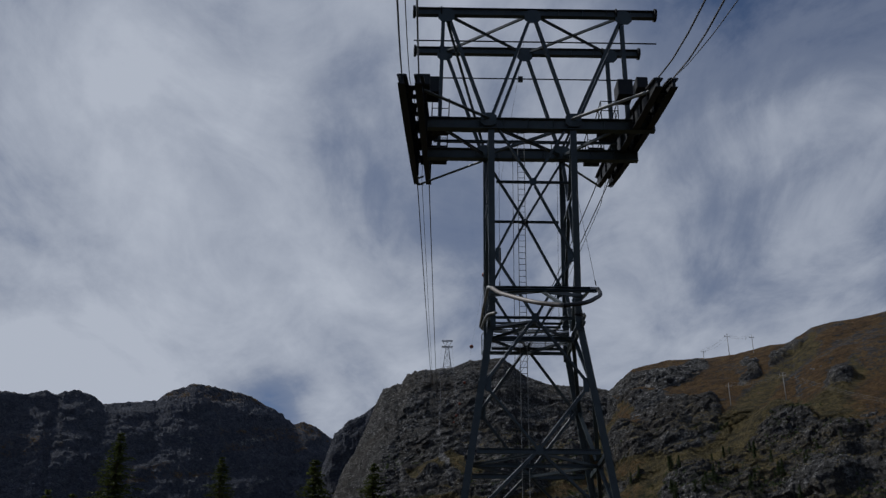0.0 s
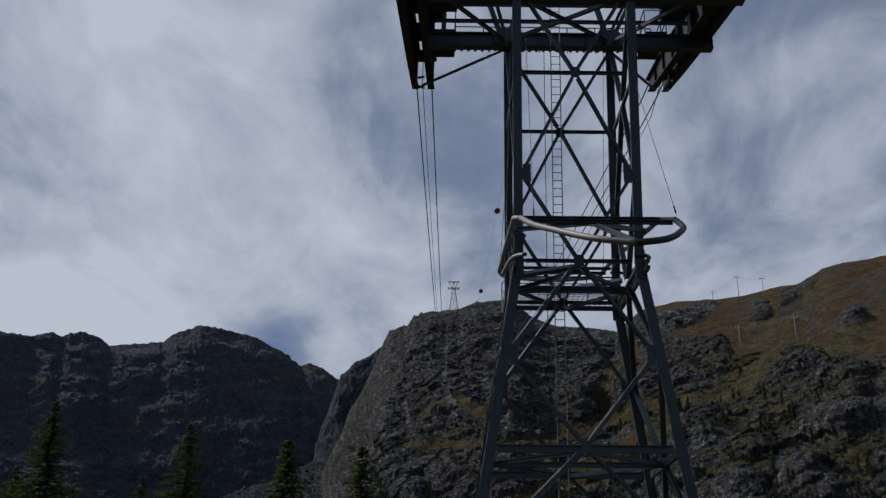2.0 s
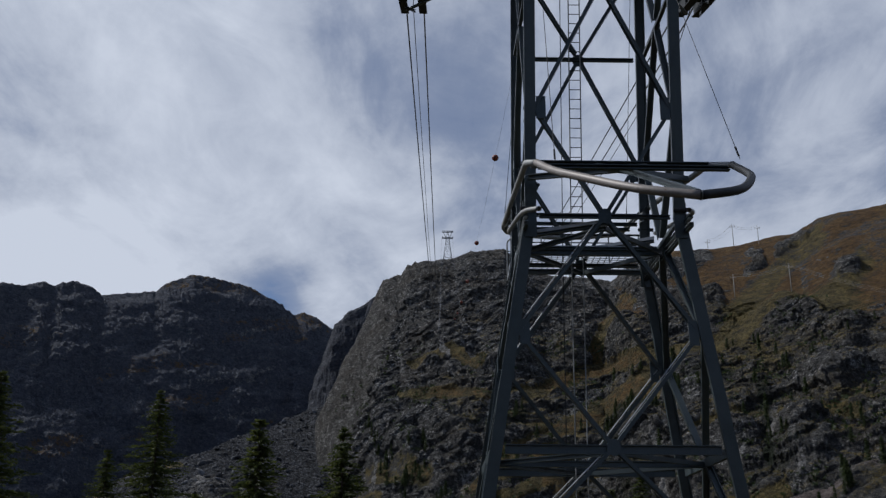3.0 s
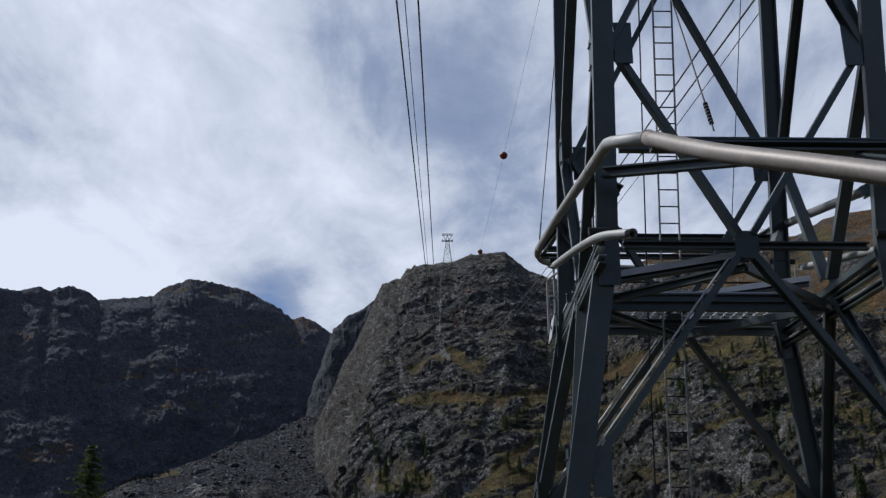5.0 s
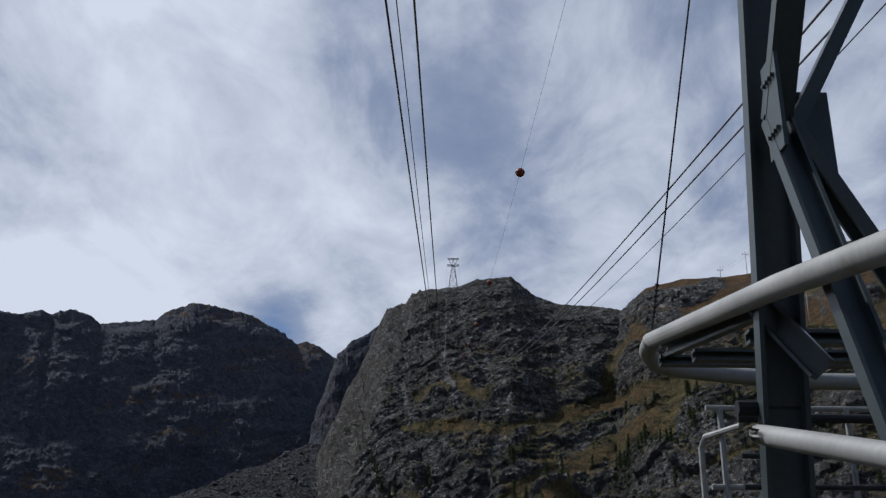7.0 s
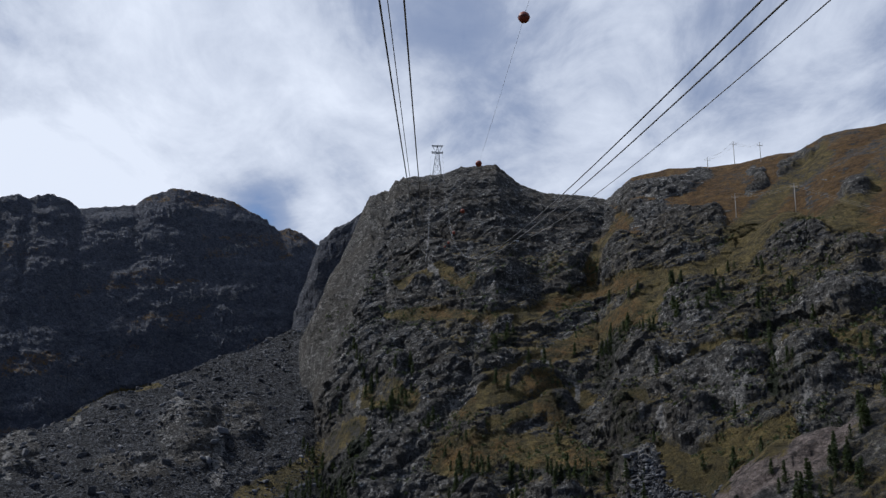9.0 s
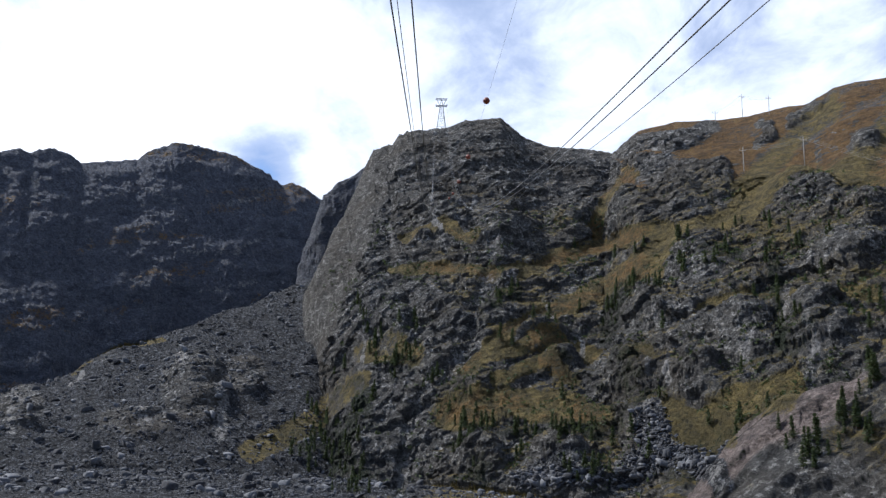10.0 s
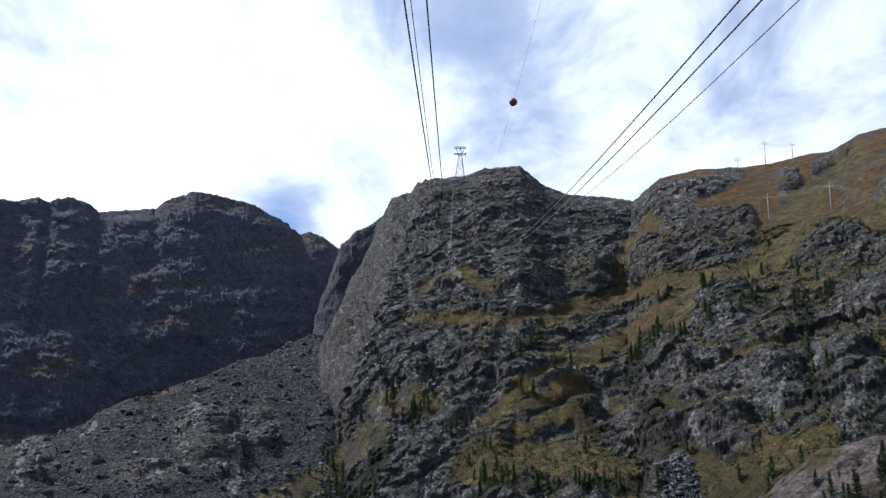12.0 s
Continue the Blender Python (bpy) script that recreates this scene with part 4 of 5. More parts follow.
# cabin guide: a bent tube all round the tower, inclined with the ropes
for s in (-1, 1):
    fx = lambda x: TX + s * (TX - x)
    run = [(fx(2.67), 46.3, 17.93), (fx(2.60), 42.8, 17.27), (fx(2.53), 39.2, 16.52), (fx(2.51), 38.05, 16.29), (fx(2.505), 37.83, 16.24), (fx(2.51), 37.62, 16.16), (fx(2.54), 36.0, 15.44)]
    tpart("guide_tube", tube(run, 0.072), ZINC, "galvanised cabin guide tube", True)
    d = Vector((0, 0.97, 0.22))
    tpart("tube_joint", rod(Vector(run[2]) - d * 0.015, Vector(run[2]) + d * 0.015, 0.077, 16), ZINC)
    bow = spline([(fx(2.54), 36.0, 15.44), (fx(2.72), 34.62, 14.66), (fx(3.05), 33.5, 14.05), (fx(3.75), 32.1, 13.25), (TX, 31.4, 12.85)], 8)
    tpart("guide_bow", tube(bow, 0.078), RUSTY if s < 0 else DARK, "weathered brown-grey guide tube" if s < 0 else "", True)
    for c in (bow[0], bow[-1]):
        d = Vector((0.05, 0.9, 0.45)).normalized() if c is bow[0] else Vector((-s, 0.0, 0))
        tpart("tube_flange", rod(Vector(c) - d * 0.012, Vector(c) + d * 0.012, 0.083, 18), ZINC)
    low = spline([(fx(2.54), 43.2, 16.52), (fx(2.53), 41.4, 16.1), (fx(2.54), 39.8, 15.72), (fx(2.62), 39.0, 15.53), (fx(2.87), 38.42, 15.36)], 6)
    tpart("lower_guide_tube", tube(low, 0.058, 14, True, 0.010), ZINC, "galvanised lower guide tube with open end", True)
    # brackets of the tubes
    tpart("guide_bracket", channel((fx(2.67), 39.07, 16.42), (fx(5.2), 37.3, 15.95), 0.14, 0.09))
    tpart("guide_bracket", channel((fx(2.7), 39.6, 16.55), (fx(3.0), 39.65, 16.4), 0.16, 0.1))
    tpart("guide_bracket", channel((fx(2.7), 43.4, 17.35), (fx(2.95), 43.2, 16.9), 0.16, 0.1))
    tpart("guide_strut", channel((fx(2.72), 46.0, 17.75), (fx(2.75), 43.4, 17.35), 0.12, 0.08))
    for y in (39.5, 43.5):
        z = 15.75 if y < 41 else 16.7
        tpart("clamp", rod((fx(2.52), y, z + 0.03), (fx(2.95), y, z + 0.03), 0.05, 10), DARK)
rear = spline([(2.67, 46.3, 17.93), (2.71, 46.6, 17.86), (3.05, 46.8, 17.78), (TX, 46.9, 17.7), (6.19, 46.8, 17.78), (6.53, 46.6, 17.86), (6.57, 46.3, 17.93)], 8)
tpart("rear_guide_tube", tube(rear, 0.08), ZINC, "", True)
for y, z in ((43.6, 17.2), (44.9, 17.42), (46.0, 17.66)):
    tpart("guide_beam", channel((2.66, y, z), (6.58, y, z), 0.09, 0.1))
for y, z, h in ((37.55, 16.1, 0.16), (36.1, 15.4, 0.1)):
    tpart("guide_beam", channel((2.58, y, z), (2 * TX - 2.58, y, z), h, 0.12))
tpart("nose_strut", channel((TX, 37.5, 16.0), (TX, 31.55, 12.95), 0.12, 0.08))

# sloping access beams with a pale plate on the front, inside the shaft
for a, b in (((2.9, 39.9, 15.25), (4.75, 40.0, 15.6)), ((4.2, 43.3, 15.9), (6.4, 42.2, 15.95))):
    beam = tpart("access_beam", channel(a, b, 0.11, 0.15))
    run = Vector(b) - Vector(a)
    tpart("pale_flange", plate((Vector(a) + Vector(b)) / 2 + Vector((0, -0.085, 0.045)), run, (0, 0, 1), run.length, 0.09, 0.012), BRIGHT)

# sloping service beams along both side faces, with a pale flange
for s in (-1, 1):
    for off in (0.0, 0.22):
        a, b = Vector((TX + s * 1.86, 44.2, 15.55 - off)), Vector((TX + s * 2.0, 39.15, 15.5 - off))
        tpart("service_beam", channel(a, b, 0.10, 0.10))
    tpart("pale_flange", plate((a + b) / 2 + Vector((0, 0, 0.056)), b - a, (1, 0, 0), (b - a).length, 0.11, 0.01), BRIGHT)

# ---- tower head ----
GF, GB = 39.45, 43.25


def head_place(p):
    """The head is set out upright; here it takes its true size and the lean of the shaft."""
    zb = 25.16 + 0.168 * (p.y - GF)
    up = p.z - zb
    z = 0.967 * zb + 0.816 * up
    return Vector((TX + (p.x - 4.75) * (0.967 - 0.005 * up), 0.967 * p.y - 0.174 * (z - 0.967 * zb), z))


def hpart(name, bm, mat=None, label="", smooth_faces=False):
    for v in bm.verts:
        v.co = head_place(v.co)
    return tpart(name, bm, mat, label, smooth_faces)


for y, z in ((GF, 25.16), (GB, 25.80)):
    hpart("main_girder", girder((-0.1, y, z), (10.45, y, z), 0.34, 0.62))
for y, z in ((GF, 31.86), (GB, 32.4)):
    hpart("top_girder", girder((-1.0, y, z), (10.95, y, z), 0.26, 0.42))
    for x in (-1.0, 0.35, 9.0, 10.95):
        s = 0.06 if x in (-1.0, 10.95) else 0.035
        hpart("roller_flange", rod((x - s, y, z), (x + s, y, z), 0.32 if s > 0.05 else 0.3, 16), DARK)
    hpart("tie_rod", rod((-0.95, y, z - 1.75), (10.9, y, z - 1.75), 0.035), DARK)
    zb = z - 6.75 + 0.35
    for xg in (2.72, 6.66):
        for xt in ((0.6, 4.85) if xg < 4 else (4.85, 9.35)):
            sgn = 1 if xt > xg else -1
            hpart("head_brace", channel((xg + 0.12 * sgn, y, zb), (xt - 0.1 * sgn, y, z - 0.25), 0.24, 0.14, (0, 1, 0)))
        hpart("head_gusset", plate((xg, y - 0.17, zb - 0.1), (1, 0, 0), (0, 0, 1), 0.75, 0.75, 0.03, 0.18))
    for xt in (0.6, 4.85, 9.35):
        hpart("top_gusset", plate((xt, y - 0.15, z - 0.3), (1, 0, 0), (0, 0, 1), 0.8, 0.8, 0.03, 0.2))
    for x in (0.45, 9.25):
        hpart("head_post", channel((x, y, z - 6.3), (x, y, z - 0.2), 0.26, 0.18, (0, 1, 0)))
# plan bracing between the two frames, above and below
for xa, xb in ((0.7, 4.6), (4.6, 0.7), (5.1, 9.2), (9.2, 5.1)):
    hpart("top_plan_brace", channel((xa, GF + 0.15, 31.8), (xb, GB - 0.15, 32.3), 0.13, 0.09))
for xa, xb in ((0.4, 2.7), (2.9, 6.5), (6.5, 2.9), (8.9, 6.7)):
    hpart("floor_plan_brace", channel((xa, GF + 0.2, 25.2), (xb, GB - 0.2, 25.7), 0.15, 0.1))
for xa, xb in ((0.6, 2.72), (9.3, 6.66)):
    hpart("head_side_brace", channel((xb, GB, 26.2), (xa, GF, 31.5), 0.16, 0.1, (0, 1, 0)))
for y, z in ((40.7, 25.6), (41.9, 25.75)):
    hpart("floor_beam", channel((0.2, y, z), (9.2, y, z), 0.14, 0.08))


def shoe_lift(y, side):
    """The saddle of the up-going side stands a little higher at its upper end."""
    return (1.05 if side < 0 else 0.2) * (y - 34.1) / 15.3


def shoe_z(y, side):
    s = y - 34.1
    return 24.05 + 0.385 * s - 0.0065 * s * s + shoe_lift(y, side)


def saddle_shoe(x, side):
    """One curved rope saddle: a deep tapered plate girder with a grooved top."""
    bm = bmesh.new()
    prev = None
    for i in range(31):
        y = 34.1 + 16.5 * i / 30
        z = shoe_z(y, side)
        u = abs(i - 15) / 15
        dep = 0.42 + 0.62 * (1 - u ** 2.2) + shoe_lift(y, side)
        xx = x + 0.026 * (y - 34.1)
        sec = [(-0.20, 0.0), (-0.20, 0.07), (-0.07, 0.10), (0.0, 0.05), (0.07, 0.10), (0.20, 0.07), (0.20, 0.0), (0.06, -0.05), (0.06, -dep + 0.06), (0.15, -dep + 0.04), (0.15, -dep), (-0.15, -dep), (-0.15, -dep + 0.04), (-0.06, -dep + 0.06), (-0.06, -0.05)]
        ring = [bm.verts.new((xx + p, y, z + q)) for p, q in sec]
        if prev:
            for k in range(len(sec)):
                bm.faces.new((prev[k], prev[(k + 1) % len(sec)], ring[(k + 1) % len(sec)], ring[k]))
        else:
            bm.faces.new(ring[::-1])
        prev = ring
        if i % 3 == 0 and 0 < i < 30:
            slab_into(bm, (xx, y - 0.01, z - dep / 2), (xx, y + 0.01, z - dep / 2), Vector((1, 0, 0)), Vector((0, 0, 1)), -0.16, 0.16, -dep / 2 + 0.03, dep / 2 - 0.03)
    bm.faces.new(prev)
    bmesh.ops.recalc_face_normals(bm, faces=bm.faces)
    return bm


for side, xs in ((-1, (-1.17, -0.47)), (1, (9.40, 10.03))):
    for x in xs:
        hpart("rope_saddle", saddle_shoe(x, side), DARK, "dark curved rope saddle")
    xm = sum(xs) / 2
    for i in range(9):
        y = 35.2 + 13.4 * i / 8
        xx = xm + 0.026 * (y - 34.1)
        z = shoe_z(y, side) - 0.35
        hpart("saddle_spacer", channel((xx - 0.3, y, z), (xx + 0.3, y, z), 0.2, 0.1), DARK)
        if i % 2 == 0:
            bm = rod((xx - 0.09, y + 0.3, z - 0.1), (xx + 0.09, y + 0.3, z - 0.1), 0.2, 16)
            hpart("haul_rope_roller", bm, DARK)
    # side trusses under the saddle pair
    for a, b in (((0, 47.9, 26.7), (0, 49.2, 27.4)), ((0, 47.0, 26.5), (0, 48.6, 27.6))):
        hpart("saddle_brace", channel((xm + 0.2, a[1], a[2]), (xm + 0.5, b[1], b[2]), 0.1, 0.07), DARK)
    inner = xm - side * 0.85
    gx = 2.75 if side < 0 else 6.55
    hpart("knee_strut", rod((xm - side * 0.25, 48.3, 26.85), (gx - side * 0.1 * -1, GB + 0.1, 25.45), 0.06, 8))
    hpart("knee_strut", rod((xm - side * 0.3, 35.6, 24.5), (gx, GF - 0.1, 25.45), 0.075, 8), ZINC if side > 0 else STEEL)
    # inspection walkway beside the saddle
    wx0, wx1 = sorted((inner - side * 0.05, inner - side * 0.85))
    for j in range(2):
        y0, y1, z = (39.5, 40.9, 25.55) if j == 0 else (43.4, 45.0, 26.35)
        for i in range(6):
            y = y0 + (y1 - y0) * i / 5
            bm = bmesh.new()
            slab_into(bm, (wx0, y, z), (wx1, y, z), Vector((0, 1, 0)), Vector((0, 0, 1)), -0.13, 0.13, -0.05, 0.0)
            hpart("walkway_plank", bm, DARK)
        for zz in (0.55, 1.1):
            hpart("walkway_rail", tube([(wx0, y0, z + zz), (wx0, y1, z + zz)], 0.022, 6), DARK)
            hpart("walkway_rail", tube([(wx1, y0, z + zz), (wx1, y1, z + zz)], 0.022, 6), DARK)
            hpart("walkway_rail", tube([(wx0, y0, z + zz), (wx1, y0, z + zz)], 0.022, 6), DARK)
        for y in (y0, (y0 + y1) / 2, y1):
            for x in (wx0, wx1):
                hpart("walkway_post", rod((x, y, z - 0.1), (x, y, z + 1.1), 0.022, 6), DARK)
    for (x, y, z, w, d, h) in ((inner, 38.3, 26.35, 0.7, 0.9, 0.9), (inner, 42.6, 26.9, 0.75, 1.0, 0.8), (inner + side * 0.3, 36.3, 25.2, 0.5, 0.8, 0.6)):
        bm = bmesh.new()
        bmesh.ops.create_cube(bm, size=1, matrix=Matrix.Translation((x, y, z)) @ Matrix.Diagonal((w, d, h, 1)))
        bmesh.ops.bevel(bm, geom=list(bm.edges), offset=0.03, segments=1, affect="EDGES")
        hpart("machinery_box", bm, DARK)

# catwalk between the frames
for zz in (0.5, 1.05):
    hpart("catwalk_rail", rod((0.9, GB + 0.9, 26.05 + zz), (8.4, GB + 0.9, 26.05 + zz), 0.022, 6), DARK)
for i in range(8):
    x = 0.9 + 7.5 * i / 7
    hpart("catwalk_post", rod((x, GB + 0.9, 25.9), (x, GB + 0.9, 27.1), 0.022, 6), DARK)
bm = bmesh.new()
for i in range(30):
    x = 0.9 + 7.5 * i / 29
    slab_into(bm, (x, GB + 0.25, 26.0), (x, GB + 0.95, 26.0), Vector((1, 0, 0)), Vector((0, 0, 1)), -0.05, 0.05, -0.04, 0)
hpart("catwalk_floor", bm, DARK)
bm = bmesh.new()
bmesh.ops.create_cube(bm, size=1, matrix=Matrix.Translation((4.6, GB - 0.1, 30.55)) @ Matrix.Diagonal((0.24, 0.2, 0.26, 1)))
hpart("aviation_lamp_box", bm, DARK)

# stay wires with damper coils at the guide tubes
for a, b in (((6.36, 34.5, 14.9), (6.54, 40.4, 24.3)), ((2.68, 46.3, 18.03), (3.05, 41.8, 24.6)), ((2.74, 34.62, 14.85), (3.3, 40.6, 24.3)), ((6.56, 46.3, 18.03), (6.19, 41.8, 24.6))):
    tpart("stay_wire", rod(a, b, 0.008, 6), DARK)
    d, s, t, n = frame_axes(a, b)
    for k in range(7):
        c = Vector(a) + d * (0.12 + 0.05 * k)
        tpart("damper_coil", rod(c - d * 0.009, c + d * 0.009, 0.021, 8), DARK)


# ---- ropes ----
def tagged_rope(name, pts, r, label, sides=8):
    return tagged(part(name, tube(pts, r, sides), ROPE), label, "rope", "ropes of the ropeway")


END_Y = 999.0
CARRIER_Y = 150.0
# for each rope past the saddle: x and its drift, height, slope and sag at 48 m
ROPES = {"left_outer": (-0.712, 0.01669, 28.225, 0.1516, 2.095e-4), "left_inner": (-0.029, 0.0158, 28.35, 0.1681, 1.92e-4), "left_haul": (-0.435, 0.01568, 28.20, 0.1488, 2.123e-4),
         "right_inner": (9.50, 0.01767, 27.436, 0.1605, 1.982e-4), "right_outer": (10.13, 0.01767, 27.464, 0.1591, 2.012e-4), "right_haul": (9.82, 0.01767, 26.563, 0.1369, 4.396e-4)}


def rope_at(key, y):
    """A point of a rope between the upper end of its saddle and the far tower."""
    x0, drift, z0, slope, sag = ROPES[key]
    d = y - 48.0
    if key == "right_haul" and y > CARRIER_Y:
        u = (y - CARRIER_Y) / (END_Y - CARRIER_Y)
        p = (rope_at("right_inner", y) + rope_at("right_outer", y)) / 2
        return p - Vector((0, 0, 0.75 + 4 * 7.0 * u * (1 - u)))
    return Vector((x0 + drift * d, y, z0 + slope * d + sag * d * d))


SPAN = [50.5 + (END_Y - 50.5) * (i / 90) ** 1.6 for i in range(91)]
# where each rope reaches down towards the valley station
VALLEY = {"left_outer": (-0.95, 18.86), "left_haul": (-0.72, 18.8), "left_inner": (-0.38, 18.87), "right_inner": (7.96, 19.03), "right_outer": (8.52, 19.04), "right_haul": (8.88, 19.0)}
for key in ROPES:
    side, haul = -1 if key[0] == "l" else 1, "haul" in key
    xs = {"left_outer": -1.17, "left_inner": -0.47, "left_haul": -0.82, "right_inner": 9.40, "right_outer": 10.03, "right_haul": 9.72}[key]
    over = [head_place(Vector((xs + 0.026 * (y - 34.1), y, shoe_z(y, side) + (-0.25 if haul else 0.09)))) for y in np.linspace(34.1, 49.4, 16)]
    vx, vz = VALLEY[key]
    low = Vector((vx, 23.0, vz))
    run = over[0] - low
    before = [low + run * u - Vector((0, 0, 0.9 * (1 - u) * u if u > 0 else 0)) for u in np.linspace(-7, 0.98, 24)]
    tagged_rope("haul_rope" if haul else "track_rope", before + over + [rope_at(key, y) for y in sorted(SPAN + [CARRIER_Y])], 0.016 if haul else 0.031,
                "thin dark steel haul rope" if haul else "dark greased steel track rope")


def rope_carrier():
    """Bracket clamped across the two track ropes, with a roller that holds up the haul rope."""
    a, b = rope_at("right_inner", CARRIER_Y), rope_at("right_outer", CARRIER_Y)
    mid = (a + b) / 2
    ob = thing("rope_carrier", "small dark steel haul rope carrier clamped on the track ropes", "rope carrier", at=mid)
    for p in (a, b):
        q = p - mid
        part("rope_clamp", rod(q - Vector((0, 0.22, 0.05)), q + Vector((0, 0.22, 0.05)), 0.07, 8), DARK, ob)
    part("cross_bow", tube([a - mid, (a - mid) * 0.7 + Vector((0, 0, -0.3)), Vector((0, 0, -0.38)), (b - mid) * 0.7 + Vector((0, 0, -0.3)), b - mid], 0.04, 8), DARK, ob)
    part("roller", rod((-0.16, 0, -0.52), (0.16, 0, -0.52), 0.09, 12), BRIGHT, ob, "bright worn roller")
    for s in (-1, 1):
        part("roller_cheek", rod((0.19 * s, 0, -0.30), (0.19 * s, 0, -0.60), 0.04, 6), DARK, ob)


rope_carrier()


def wire_at(y):
    s = y - 88.4
    return Vector((5.5 + 0.0117 * s, y, 39.26 + 0.155 * s + 2.4e-4 * s * s))


tagged_rope("marker_wire", [wire_at(y) for y in np.concatenate([np.linspace(43, 330, 30), np.linspace(350, 990, 20)])], 0.006, "thin overhead wire carrying marker balls", 6)


def marker_ball(y):
    ob = thing("marker_ball", "red-orange aerial marker ball on the thin wire", "marker ball", "marker balls on the wire", wire_at(y))
    for s in (-1, 1):
        bm = bmesh.new()
        bmesh.ops.create_uvsphere(bm, u_segments=24, v_segments=16, radius=0.26)
        bmesh.ops.bisect_plane(bm, geom=[*bm.verts, *bm.edges, *bm.faces], plane_co=(0, 0, 0.006 * s), plane_no=(0, 0, -s), clear_outer=True)
        part("half_shell", bm, RED, ob, "", True)
    part("seam_flange", rod((0, 0, -0.008), (0, 0, 0.008), 0.275, 24), DARK, ob)
    part("wire_clamp", rod((0, -0.33, -0.07), (0, 0.33, 0.07), 0.03, 8), DARK, ob)
    return ob


first_ball = marker_ball(88.4)
for y in (125.7, 161.5, 198.0, 234.0, 270.0):
    copy_thing(first_ball, Matrix.Translation(wire_at(y)))


# ---- far tower on the ridge ----
def far_tower():
    bx, by = 21.4, 1003.0
    top, base = 368.6, 322.0
    ob = thing("ropeway_tower", "distant steel lattice ropeway tower on the ridge", "ropeway tower", at=(bx, by, base))

    def fp(name, bm):
        bmesh.ops.translate(bm, verts=bm.verts, vec=(-bx, -by, -base))
        part(name, bm, FARSTEEL, ob)

    hw = lambda z: 1.7 + 5.0 * max(0, (top - 9 - z) / (top - 9 - base)) ** 1.1
    P = lambda sx, sy, z: Vector((bx + sx * hw(z), by + sy * hw(z), z))
    levels = [base, base + 10, base + 19, base + 27, base + 33, top - 8]
    for sx in (-1, 1):
        for sy in (-1, 1):
            for za, zb in zip(levels, levels[1:]):
                fp("leg", rod(P(sx, sy, za), P(sx, sy, zb), 0.22, 6))
    for za, zb in zip(levels, levels[1:]):
        for sy in (-1, 1):
            fp("brace", rod(P(-1, sy, za), P(1, sy, zb), 0.12, 5))
            fp("brace", rod(P(1, sy, za), P(-1, sy, zb), 0.12, 5))
            fp("crossbar", rod(P(-1, sy, zb), P(1, sy, zb), 0.14, 5))
            fp("brace", rod(P(sy, -1, za), P(sy, 1, zb), 0.12, 5))
    for z, w in ((top - 7.5, 5.6), (top - 0.5, 5.8)):
        for sy in (-1, 1):
            fp("head_girder", girder((bx - w, by + sy * 1.8, z), (bx + w, by + sy * 1.8, z), 0.3, 0.7))
    for sy in (-1, 1):
        for xa, xb in ((-1.7, -4.6), (-1.7, 0), (1.7, 0), (1.7, 4.6)):
            fp("head_brace", rod((bx + xa, by + sy * 1.8, top - 7.5), (bx + xb, by + sy * 1.8, top - 0.5), 0.16, 5))
        fp("saddle", rod((bx + sy * 5.3, by - 6, top - 8.5), (bx + sy * 5.3, by + 6, top - 5.5), 0.5, 8))
    return ob


FARSTEEL = speckled("far_grey_steel", (0.16, 0.17, 0.18), (0.24, 0.25, 0.26), 0.6, 0.2, 0.5, 4)
far_tower()


# ---- power line ----
def polar(a, r):
    return CX + r * math.sin(radians(a)), CY + r * math.cos(radians(a))


def power_pole(a, r, v0, v1, arm=2.4):
    """A pole with its crossarm and insulators, standing on the slope."""
    i = int(np.abs(GA - a).argmin())
    seen = np.nonzero((GR > 500) & ((GP[i, :, 2] - CZ) / GR > v0))[0]
    if len(seen) and GR[seen[0]] < r:
        r = float(GR[seen[0]])
    x, y = polar(a, r)
    base, top = CZ + v0 * r, CZ + v1 * r
    ob = thing("power_pole", "pale grey timber power line pole on the slope", "power pole", "power line poles", (x, y, base))
    h = top - base
    bm = bmesh.new()
    bmesh.ops.create_cone(bm, cap_ends=True, segments=10, radius1=0.36, radius2=0.24, depth=h + 8, matrix=Matrix.Translation((0, 0, h / 2 - 4)))
    part("pole_shaft", bm, POLE, ob, "", True)
    part("crossarm", channel((-arm, 0, h - 2.0), (arm, 0, h - 2.0), 0.3, 0.2), POLE, ob)
    for dx in (-arm + 0.2, 0, arm - 0.2):
        zb = h - 1.8 if dx else h
        part("insulator", rod((dx, 0, zb), (dx, 0, zb + 0.9), 0.16, 8), POLE, ob)
    return ob, Vector((x, y, top))


POLES = {"a": (17.25, 930, 0.330, 0.3430), "b": (18.76, 864, 0.334, 0.3577), "c": (20.22, 864, 0.334, 0.3537), "d": (18.68, 753, 0.278, 0.302), "e": (21.93, 704, 0.281, 0.3077), "f": (31.0, 600, 0.22, 0.245)}
tips = {k: power_pole(*v)[1] for k, v in POLES.items()}
for p, q in (("a", "b"), ("b", "c"), ("d", "e"), ("e", "f")):
    for dx in (-2.2, 0, 2.2):
        A_, B_ = tips[p] + Vector((dx, 0, -0.9 if dx else 0.9)), tips[q] + Vector((dx, 0, -0.9 if dx else 0.9))
        pts = [A_.lerp(B_, i / 12) - Vector((0, 0, 4 * 3.0 * (i / 12) * (1 - i / 12))) for i in range(13)]
        tagged(part("power_line", tube(pts, 0.045, 5), POLE), "thin pale power line wire between the poles", "wire", "power line wires")


